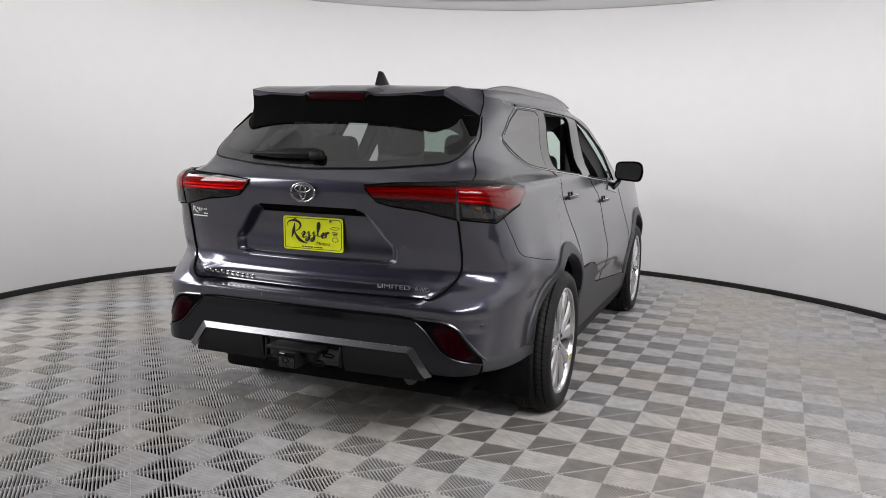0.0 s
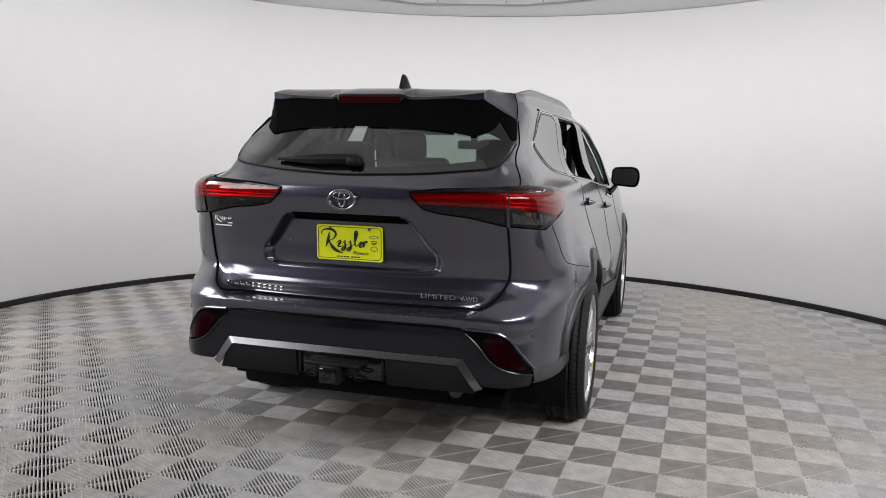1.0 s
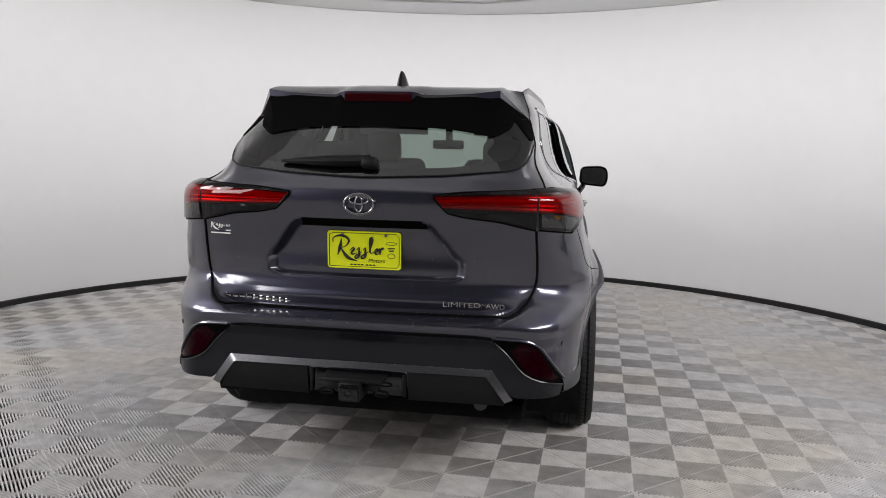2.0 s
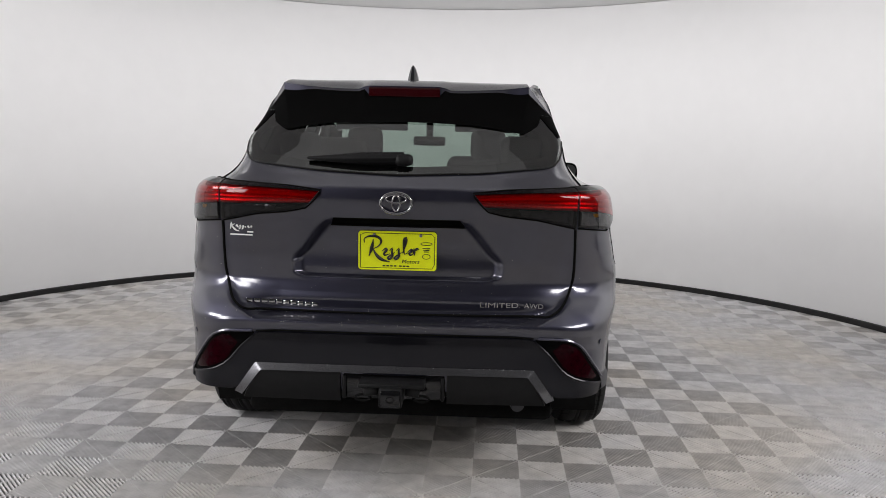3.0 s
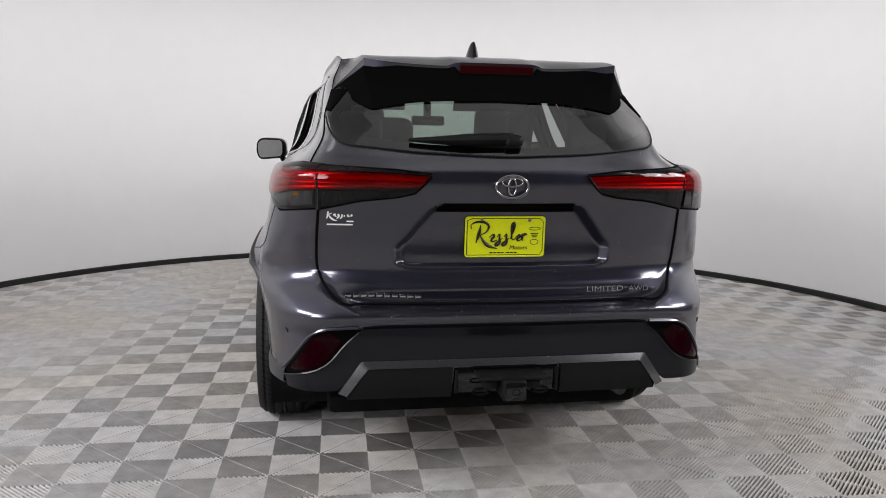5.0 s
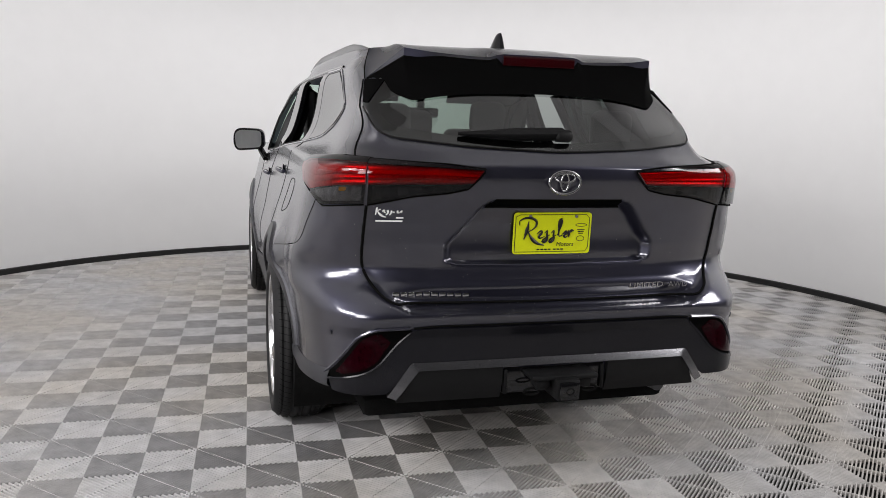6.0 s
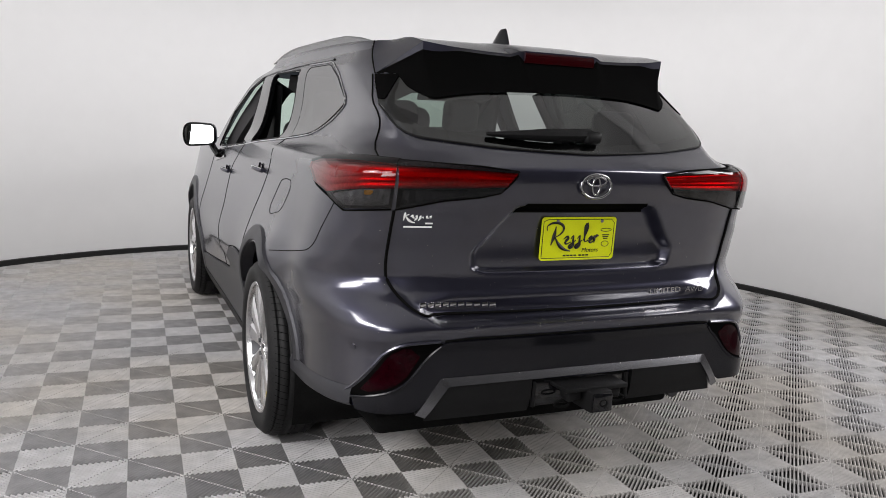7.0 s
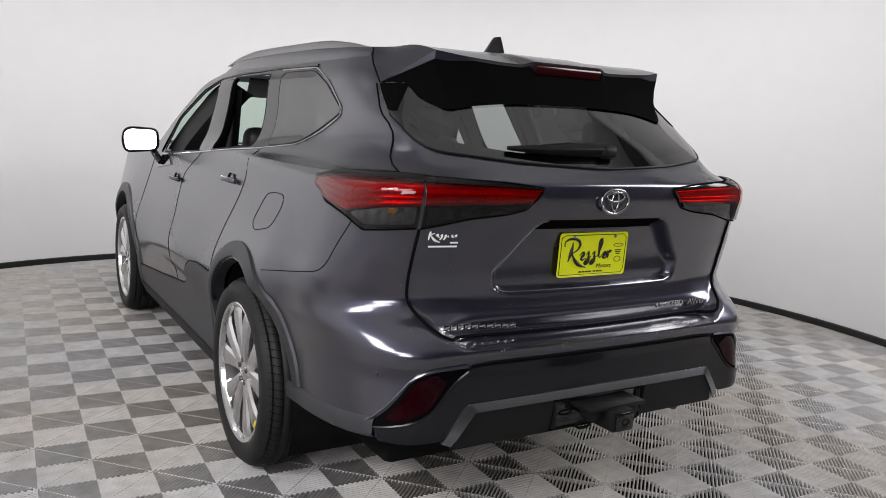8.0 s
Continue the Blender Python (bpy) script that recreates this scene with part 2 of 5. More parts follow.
def curve(knots, t):
    """A monotone cubic through (t, value) knots."""
    xs, ys = [k[0] for k in knots], [k[1] for k in knots]
    if t <= xs[0]:
        return ys[0]
    if t >= xs[-1]:
        return ys[-1]
    i = max(j for j in range(len(xs) - 1) if xs[j] <= t)
    h = [xs[j + 1] - xs[j] for j in range(len(xs) - 1)]
    d = [(ys[j + 1] - ys[j]) / h[j] for j in range(len(xs) - 1)]

    def slope(j):
        if j == 0 or j == len(xs) - 1:
            return d[min(j, len(d) - 1)]
        return 0 if d[j - 1] * d[j] <= 0 else 2 * d[j - 1] * d[j] / (d[j - 1] + d[j])

    u, s0, s1 = (t - xs[i]) / h[i], slope(i), slope(i + 1)
    return (2 * u**3 - 3 * u * u + 1) * ys[i] + (u**3 - 2 * u * u + u) * h[i] * s0 + (3 * u * u - 2 * u**3) * ys[i + 1] + (u**3 - u * u) * h[i] * s1


# ---- the studio ----
def ring_point(deg, r=RING_R):
    return RING_X + r * math.sin(radians(deg)), RING_Y + r * math.cos(radians(deg))


def studio():
    """A round white wall that opens to the rear into a wide room where the camera walks."""
    arc = [ring_point(a) for a in np.linspace(-112, 112, 113)]
    outer = [ring_point(a, RING_R + 0.12) for a in np.linspace(-112, 112, 113)]
    n = len(arc)
    verts = [(x, y, z) for x, y in arc for z in (-0.03, WALL_H)] + [(x, y, z) for x, y in outer for z in (-0.03, WALL_H)]
    faces = []
    for i in range(n - 1):
        a, o = 2 * i, 2 * n + 2 * i
        faces += [(a, a + 1, a + 3, a + 2), (o, o + 2, o + 3, o + 1), (a + 1, o + 1, o + 3, a + 3)]
    for i in (0, n - 1):
        a, o = 2 * i, 2 * n + 2 * i
        faces.append((a, a + 1, o + 1, o))
    wall = part("wall_round", verts, faces, WALL_PAINT)
    tagged(wall, "smooth white curved studio wall round the car", "wall", kind="structure")
    rows = [(0.0, 0.0), (0.018, 0.0), (0.018, 0.045), (0.014, 0.05), (0.0, 0.05)]
    verts = []
    for a in np.linspace(-112, 112, 113):
        for d, z in rows:
            x, y = ring_point(a, RING_R - d - 0.002)
            verts.append((x, y, z))
    tagged(part("baseboard", verts, grid_faces(113, 5), BASE_BLACK, sharp=30), "black rubber strip along the foot of the wall", "baseboard", kind="structure")
    # room behind the camera
    half = 4.9
    for name, c, size in (
        ("wall_west", (-half - 0.06, -4.1, 2.55), (0.12, 8.0, 5.2)),
        ("wall_east", (half - 0.2, -4.1, 2.55), (0.12, 8.0, 5.2)),
        ("wall_south", (-0.13, -8.16, 2.55), (2 * half + 0.1, 0.12, 5.2)),
        ("wall_west_return", (-4.35, -0.5, 1.45), (1.1, 0.1, 2.94)),
        ("wall_east_return", (4.2, -0.5, 1.45), (1.1, 0.1, 2.94)),
    ):
        tagged(box(name, c, size, PALE_PAINT if "west" in name else DARK_PAINT, bevel=0), "pale painted wall behind the open side" if "west" in name else "dark grey painted wall behind the open side", "wall", kind="structure")
    edge = [ring_point(a, RING_R + 0.1) for a in np.linspace(-112, 112, 97)]
    m = len(edge)
    verts = [(x, y, z) for z in (WALL_H + 0.005, WALL_H + 0.15) for x, y in edge]
    faces = [tuple(range(m)), tuple(range(m, 2 * m))[::-1]] + [(i, (i + 1) % m, m + (i + 1) % m, m + i) for i in range(m)]
    tagged(part("ceiling", verts, faces, CEILING_PAINT, sharp=30), "white ceiling over the round wall", "ceiling", kind="structure")
    tagged(box("wall_fascia", (-0.1, -0.40, 4.03), (2 * half + 0.2, 0.08, 2.2), CEILING_PAINT, bevel=0), "white fascia over the open side", "wall", kind="structure")
    # lamp housings round the ceiling
    for x, y in REAR_LAMPS:
        lamp = box("rear_ceiling_lamp", (0, 0, 0), (1.86, 1.06, 0.06), BLACK_PLASTIC, bevel=0.01)
        lamp.matrix_basis = look((x, y, 2.85), (x * 0.66, y * (0.35 if y > -3 else 0.65), 0.0)) @ pose(0, 0, 0.05)
        tube("hanger", [(x, y, 2.87), (x, y, 5.10)], 0.012, BLACK_PLASTIC, lamp, "", 8).matrix_parent_inverse = lamp.matrix_basis.inverted()
        tagged(lamp, "black lamp panel hung high at the open side", "lamp", "rear lamp panels")
    softbox = box("soft_panel_lamp", (0, 0, 0), (2.06, 1.66, 0.06), BLACK_PLASTIC, bevel=0.01)
    softbox.matrix_basis = look(SOFT_EYE, SOFT_AIM) @ pose(0, 0, 0.05)
    x, y, z = SOFT_EYE
    tube("lamp_stand", [(x - 0.06, y - 0.04, 0.0), (x - 0.06, y - 0.04, z)], 0.018, BLACK_PLASTIC, softbox, "", 8).matrix_parent_inverse = softbox.matrix_basis.inverted()
    tagged(softbox, "broad black soft lamp panel on a stand", "lamp")
    for deg in LAMP_ANGLES[2:-2]:
        a = radians(deg)
        lamp = box("ceiling_lamp", (0, 0, 0), (0.94, 0.05, 0.016), CEILING_PAINT, bevel=0.004)
        lamp.matrix_basis = pose(RING_X + (RING_R - 2.18) * math.sin(a), RING_Y + (RING_R - 2.18) * math.cos(a), WALL_H - 0.27, 0, 0, -deg)
        for dx in (-0.3, 0.3):
            tube("hanger", [(dx, 0, 0.02), (dx, 0, 0.28)], 0.008, CEILING_PAINT, lamp, "", 8)
        tagged(lamp, "white metal wall-washing lamp housing on the ceiling", "lamp", "ceiling lamps round the wall")
    tagged(box("ceiling_rear", (-0.1, -4.2, 5.15), (2 * half + 0.2, 8.1, 0.1), CEILING_PAINT, bevel=0), "white ceiling of the rear room", "ceiling", kind="structure")


studio()


# ---- the car's skin: rear axle at y = 0, nose towards +y ----
NOSE, BELT, EDGE = 3.80, 1.17, 1.62


def rear_line(z):
    """The rear profile on the centre line, without the tailgate's inset."""
    return curve([(0.20, -0.86), (0.34, -0.97), (0.42, -1.04), (0.50, -1.055), (0.62, -1.062), (0.67, -1.085), (0.705, -1.092), (0.735, -1.08), (0.77, -1.06), (0.81, -1.025), (0.86, -1.002), (0.92, -1.006), (1.0, -1.022), (1.12, -1.045), (1.185, -1.055), (1.215, -1.055), (1.235, -1.04), (1.27, -1.005), (1.40, -0.89), (1.50, -0.795), (1.62, -0.68)], z)


def gate_inset(x, z):
    """How far the lower tailgate lies in front of the bumper and wings."""
    if z > 1.12 or z < 0.70:
        return 0.0
    half = curve([(0.72, 0.55), (0.735, 0.575), (0.76, 0.626), (0.80, 0.664), (0.86, 0.692), (1.12, 0.688)], z)
    deep = curve([(0.70, 0.10), (0.735, 0.095), (0.80, 0.04), (0.86, 0.012), (1.0, 0.006), (1.10, 0.0)], z)
    deep *= 1 - 0.5 * smooth((abs(x) - 0.45) / 0.2)
    return deep * smooth((half - abs(x)) / 0.050 + 0.35) * smooth((z - 0.712) / 0.014)


def mid_width(z):
    return curve([(0.20, 0.84), (0.30, 0.88), (0.45, 0.905), (0.70, 0.918), (0.90, 0.890), (1.0, 0.872), (1.10, 0.853), (1.18, 0.838), (1.27, 0.815), (1.345, 0.795), (1.455, 0.760), (1.555, 0.725), (1.62, 0.65)], z)


def corner_width(z):
    return curve([(0.20, 0.82), (0.45, 0.871), (0.55, 0.877), (0.64, 0.888), (0.70, 0.896), (0.76, 0.912), (0.82, 0.914), (0.88, 0.908), (0.95, 0.889), (1.05, 0.870), (1.12, 0.858), (1.19, 0.842), (1.215, 0.826), (1.24, 0.768), (1.27, 0.728), (1.34, 0.682), (1.42, 0.660), (1.50, 0.648), (1.56, 0.635), (1.62, 0.60)], z)


def corner_from(z):
    return curve([(0.20, 0.68), (0.45, 0.674), (0.70, 0.622), (0.85, 0.45), (1.0, 0.44), (1.19, 0.47), (1.26, 0.535), (1.40, 0.63), (1.50, 0.57), (1.62, 0.50)], z)


def corner_to(z):
    return curve([(0.45, -0.534), (0.70, -0.546), (0.85, -0.549), (1.0, -0.535), (1.19, -0.52), (1.26, -0.365), (1.40, -0.26), (1.62, -0.18)], z)


def bow(z):
    return curve([(0.45, 0.006), (0.70, 0.058), (0.85, 0.102), (1.0, 0.092), (1.19, 0.062), (1.26, 0.110), (1.34, 0.15), (1.40, 0.181), (1.50, 0.202), (1.62, 0.212)], z)


def power(z):
    return curve([(0.5, 2.3), (0.8, 2.4), (1.0, 3.6), (1.19, 3.6), (1.27, 2.8), (1.5, 2.36)], z)


def side_width(y, z):
    w0, w1 = corner_width(z), mid_width(z)
    w = w0 + (w1 - w0) * smooth((y - corner_to(z)) / curve([(1.0, 0.9), (1.19, 1.4), (1.3, 2.0), (1.5, 2.0)], z))
    low = smooth((1.2 - z) / 0.15) * smooth((y - corner_to(z)) / 0.30)
    w += low * 0.052 * bell((y - 0.02) / 0.46) * bell((z - 0.72) / 0.22)
    w += low * 0.020 * bell((y + 0.30) / 0.25) * smooth((z - 0.745) / 0.035) * smooth((1.02 - z) / 0.22)
    w -= low * 0.022 * bell((y - 1.35) / 0.75) * bell((z - 0.48) / 0.14)
    w += low * 0.035 * bell((y - 2.81) / 0.5) * bell((z - 0.70) / 0.24)
    w += low * 0.016 * bell((y - 1.15) / 0.55) * smooth((z - 0.56) / 0.05) * smooth((0.86 - z) / 0.22)
    if y > 2.3:
        t = (y - 2.3) / (NOSE - 2.3)
        w *= 1 - 0.07 * t * t - 0.50 * max(0, (t - 0.55) / 0.45) ** 2.5
    return w


def recess(x, z):
    """How far the number plate's hollow lies in front of the tailgate's skin."""
    half = curve([(0.858, 0.35), (0.885, 0.396), (0.925, 0.401), (0.98, 0.358), (1.07, 0.286), (1.10, 0.25)], z)
    dx = half - abs(x)
    floor_edge, roof_edge = smooth((z - 0.866) / 0.016 + 0.5), smooth((1.092 - z) / 0.026 + 0.4)
    return 0.050 * smooth(dx / 0.042 + 0.4) * floor_edge * roof_edge * (0.62 + 0.38 * smooth((z - 0.88) / 0.14))


def skin(s, z):
    """The outer skin: s runs 0..1 over the rear, 1..2 round the corner, then metres along the side."""
    xc, yc, wc = corner_from(z), corner_to(z), corner_width(z)
    if s >= 2:
        y = yc + s - 2
        return Vector((side_width(y, z), y, z))
    if s <= 1:
        x, turn_in = s * xc, 0.0
    else:
        a = (s - 1) * math.pi / 2
        x = xc + (wc - xc) * math.sin(a) ** (2 / power(z))
        turn_in = 1 - max(0.0, math.cos(a)) ** (2 / power(z))
    yr, k = rear_line(z), bow(z)
    y = yr + k * (x / wc) ** 1.75 + (yc - yr - k) * turn_in
    y += recess(x, z) + gate_inset(x, z)
    return Vector((x, y, z))


def s_at_x(x, z):
    xc, wc = corner_from(z), corner_width(z)
    x = abs(x)
    if x <= xc:
        return x / xc
    return 1 + math.asin(min(1, ((x - xc) / (wc - xc))) ** (power(z) / 2)) / (math.pi / 2)


def s_at_y(y, z):
    yc = corner_to(z)
    if y >= yc:
        return 2 + y - yc
    lo, hi = 0.0, 2.0
    for _ in range(30):
        mid = (lo + hi) / 2
        if skin(mid, z).y < y:
            lo = mid
        else:
            hi = mid
    return lo


def lift(s, z, d, side=1):
    """A point d metres off the skin; side -1 mirrors it."""
    e = 0.004
    p = skin(s, z)
    n = (skin(s + e, z) - skin(max(0, s - e), z)).cross(skin(s, z + e) - skin(s, z - e))
    if n.length > 1e-12:
        p = p + n.normalized() * d
    return Vector((p.x * side, p.y, p.z))


def rear_point(x, z, d=0.0):
    return lift(s_at_x(x, z), z, d, 1 if x >= 0 else -1)


def side_point(y, z, d=0.0, side=1):
    return lift(s_at_y(y, z), z, d, side)


def along(line, n):
    """n points evenly along a 2D polyline."""
    pts = [Vector((p[0], p[1])) for p in line]
    acc = [0.0]
    for a, b in zip(pts, pts[1:]):
        acc.append(acc[-1] + (b - a).length)
    out = []
    for k in range(n):
        d = acc[-1] * k / (n - 1)
        i = max(j for j in range(len(pts) - 1) if acc[j] <= d + 1e-9)
        u = (d - acc[i]) / max(1e-9, acc[i + 1] - acc[i])
        out.append(pts[i].lerp(pts[i + 1], min(1, u)))
    return out


def rounded(line, r=0.03, n=5, closed=False):
    """A 2D polyline with its corners rounded."""
    pts = [Vector(p) for p in line]
    out = [] if closed else [pts[0]]
    for i in range(0 if closed else 1, len(pts) if closed else len(pts) - 1):
        p, a, b = pts[i], pts[i - 1], pts[(i + 1) % len(pts)]
        ra, rb = min(r, (a - p).length * 0.48), min(r, (b - p).length * 0.48)
        q0, q1 = p + (a - p).normalized() * ra, p + (b - p).normalized() * rb
        for k in range(n + 1):
            t = k / n
            out.append(q0 * (1 - t) ** 2 + p * 2 * t * (1 - t) + q1 * t * t)
    if not closed:
        out.append(pts[-1])
    return [(p.x, p.y) for p in out]


def panel(name, low, high, place, mat, parent, label="", d=0.003, nu=24, nv=8, depth=0.01, sharp=40, tilt=0.0, ribs=0, flutes=0, swell=0.003):
    """A panel between a lower and an upper 2D line, laid on the skin by place(a, b, d), with turned-in edges; ribs run along it, flutes across."""
    a, b = along(low, nu), along(high, nu)
    verts = []
    for i in range(nu):
        col = [a[i].lerp(b[i], j / (nv - 1)) for j in range(nv)]
        verts += [place(p.x, p.y, d + tilt * (1 - j / (nv - 1)) + swell * (abs(math.sin(math.pi * ribs * j / (nv - 1))) + abs(math.sin(math.pi * flutes * i / (nu - 1))))) for j, p in enumerate(col)]
    faces = grid_faces(nu, nv)
    rim = [i * nv for i in range(nu)] + [(nu - 1) * nv + j for j in range(1, nv)] + [i * nv + nv - 1 for i in range(nu - 2, -1, -1)] + [j for j in range(nv - 2, 0, -1)]
    flat = [a[i].lerp(b[i], j / (nv - 1)) for i in range(nu) for j in range(nv)]
    base = len(verts)
    verts += [place(flat[i].x, flat[i].y, d - depth) for i in rim]
    m = len(rim)
    faces += [(rim[k], rim[(k + 1) % m], base + (k + 1) % m, base + k) for k in range(m)]
    return part(name, verts, faces, mat, parent, label, sharp)


def seam(name, line, place, parent, width=0.004, mat=None, d=0.001, closed=False, n=None, label=""):
    n = n or max(12, int(sum((Vector(q) - Vector(p)).length for p, q in zip(line, line[1:])) / 0.025))
    pts = [place(p.x, p.y, d) for p in along(line, n)]
    return tube(name, pts, width / 2, mat or GAP, parent, label, 6, closed=closed)


def inside(x, y, poly):
    hit = False
    for i in range(len(poly)):
        (x0, y0), (x1, y1) = poly[i - 1], poly[i]
        if (y0 > y) != (y1 > y) and x < (x1 - x0) * (y - y0) / (y1 - y0) + x0:
            hit = not hit
    return hit


# outlines, in (x, z) for the rear and (y, z) for the sides
QUARTER = rounded([(-0.315, 1.42), (-0.02, 1.297), (0.10, 1.280), (0.265, 1.268), (0.375, 1.582), (0.03, 1.580), (-0.13, 1.525)], 0.04, 4, True)
DOOR_R = rounded([(0.40, 1.260), (0.86, 1.222), (0.97, 1.575), (0.51, 1.582)], 0.03, 4, True)
DOOR_F = rounded([(1.07, 1.206), (1.86, 1.160), (1.66, 1.36), (1.35, 1.505), (1.15, 1.562)], 0.03, 4, True)
ARCH_Z, ARCH_R, WHEELS = 0.377, 0.474, (0.0, 2.82)


def wind_line(z):
    """Where the windscreen's corner stands along the side at a height."""
    return curve([(1.12, 2.28), (1.17, 2.16), (1.36, 1.79), (1.51, 1.49), (1.62, 1.24)], z)


def shell(car):
    """The body shell, both sides, with openings for glass and wheels."""
    verts, faces, index = [], [], {}

    def add(p):
        key = (round(p[0], 5), round(p[1], 5), round(p[2], 5))
        if key not in index:
            index[key] = len(verts)
            verts.append(key)
        return index[key]

    def quad(ps, side):
        ids = [add((p.x * side, p.y, p.z)) for p in (ps if side > 0 else ps[::-1])]
        if len(set(ids)) >= 3:
            faces.append(list(dict.fromkeys(ids)))

    low = [round(z, 4) for z in np.concatenate((np.arange(0.22, 0.66, 0.02), np.arange(0.66, 0.90, 0.0050), np.arange(0.90, 1.171, 0.0085)))] + [BELT]
    high = list(np.concatenate(([BELT], np.arange(1.178, 1.30, 0.008), np.arange(1.30, EDGE, 0.014), [EDGE])))
    for zs, upper in ((low, False), (high, True)):
        lines = []
        for z in zs:
            yc = corner_to(z)
            end = wind_line(z) if upper else NOSE
            s_rear = list(np.linspace(0, 1, 100)) + list(np.linspace(1, 2, 64))[1:]
            row = [skin(s, z) for s in s_rear]
            row += [skin(2 + t, z) for t in np.linspace(0, end - yc, 150)[1:]]
            last = row[-1]
            if upper:
                row += [Vector((last.x * math.cos(a), last.y + 0.20 * math.sin(a), z)) for a in np.linspace(0, math.pi / 2, 14)[1:]]
            else:
                row += [Vector((last.x * (1 - t), last.y + 0.05 * math.sin(t * 1.5), z)) for t in np.linspace(0, 1, 14)[1:]]
            lines.append(row)
        for r0, r1 in zip(lines, lines[1:]):
            for k in range(len(r0) - 1):
                ps = [r0[k], r0[k + 1], r1[k + 1], r1[k]]
                c = (ps[0] + ps[1] + ps[2] + ps[3]) / 4
                n_rear = 163
                if upper and k < n_rear and inside(c.x, c.z, [(0.0, 1.285), (0.40, 1.30), (0.585, 1.345), (0.60, 1.42), (0.56, 1.54), (0.0, 1.55)]):
                    continue
                if upper and k < n_rear + 149 and c.z > 1.53 and c.y < curve([(1.525, -0.531), (1.564, -0.48), (1.611, -0.41), (1.65, -0.383)], c.z) - 0.012:
                    continue
                if k >= 130 and upper and any(inside(c.y, c.z, q) for q in (QUARTER, DOOR_R, DOOR_F)):
                    continue
                if upper and k >= n_rear + 149 + 2 and 1.19 < c.z < 1.575:
                    continue
                if not upper and k >= 130 and any(math.hypot(c.y - w, c.z - ARCH_Z) < ARCH_R - 0.02 for w in WHEELS) and c.x > 0.6:
                    continue
                if c.z < 0.442 and c.y < -0.42:
                    continue
                for side in (1, -1):
                    quad(ps, side)
    return part("body_shell", verts, faces, PAINT, car, sharp=32)


def flank_top(y):
    """Height of the body's upper edge, under the roof rail."""
    return curve([(-0.50, 1.640), (-0.38, 1.646), (-0.17, 1.660), (0.20, 1.674), (0.70, 1.677), (1.0, 1.672), (1.30, 1.655)], y)


def edge_width(y):
    return skin(s_at_y(y, EDGE), EDGE).x


def roof_z(x, y):
    top = curve([(-0.80, 1.638), (-0.5, 1.661), (0.0, 1.690), (0.5, 1.702), (0.95, 1.690), (1.45, 1.648)], y)
    u = min(1.0, abs(x) / 0.64)
    return EDGE + (top + (flank_top(y) + 0.006 - top) * u**3 - EDGE) * (1 - u**90)


def roof(car):
    half = list(np.linspace(0, 0.90, 16)) + [0.925, 0.945, 0.96, 0.972, 0.982, 0.990, 0.996, 1.0]
    cols = [-u for u in half[:0:-1]] + half
    verts, ny = [], 50
    for u in cols:
        for j in range(ny):
            t = j / (ny - 1)
            front = 1.20 + 0.20 * math.sqrt(max(0, 1 - (u * 0.64 / 0.70) ** 2))
            back = -0.44 + 0.065 * smooth((abs(u) - 0.80) / 0.16)
            y = back + (front - back) * t
            z = roof_z(u * 0.64, y)
            z -= (z - EDGE) * (max(0, t - 0.9) / 0.1) ** 2
            verts.append((u * edge_width(y), y, z))
    part("roof", verts, grid_faces(len(cols), ny), PAINT, car, sharp=60)
    # low rails that grow out of the body's upper edge
    for side in (-1, 1):
        crest, foot = [], []
        for t in np.linspace(0, 1, 48):
            y = -0.40 + 1.72 * t
            x = edge_width(y) - 0.020
            rise = 0.027 * min(1, 4.5 * t, 4 * (1 - t)) ** 0.8
            crest.append((side * (x - 0.004), y, flank_top(y) - 0.004 + rise))
            foot.append((side * x, y, flank_top(y) - 0.006))
        rail = tube("roof_rail", crest, lambda t: 0.003 + 0.005 * min(1, 9 * t, 9 * (1 - t)), RAIL_SILVER, car, "satin silver roof rail", 10)
        n = len(crest)
        verts = [(x + side * 0.006, y, z) for x, y, z in foot] + [(x + side * 0.005, y, z) for x, y, z in crest]
        verts += [(x - side * 0.005, y, z) for x, y, z in crest] + [(x - side * 0.030, y, z - 0.004) for x, y, z in foot]
        part("rail_base", verts, grid_faces(4, n), RAIL_SILVER, rail, "satin silver rail side", 40)


def fin_antenna(car):
    verts, n, m = [], 12, 9
    for i in range(n):
        t = i / (n - 1)
        h = 0.078 * t
        y0, y1 = -0.20 - 0.09 * t**0.8, -0.37 + 0.03 * t
        w = 0.026 * (1 - t) ** 0.6 + 0.003
        for k in range(m):
            a = 2 * math.pi * k / m
            verts.append((w * math.sin(a), (y0 + y1) / 2 + (y0 - y1) / 2 * math.cos(a), roof_z(0, -0.3) + h - 0.005))
    faces = [(i * m + k, i * m + (k + 1) % m, (i + 1) * m + (k + 1) % m, (i + 1) * m + k) for i in range(n - 1) for k in range(m)]
    faces.append(tuple((n - 1) * m + k for k in range(m)))
    part("shark_fin_antenna", verts, faces, CLAD, car, "dark grey shark-fin antenna")


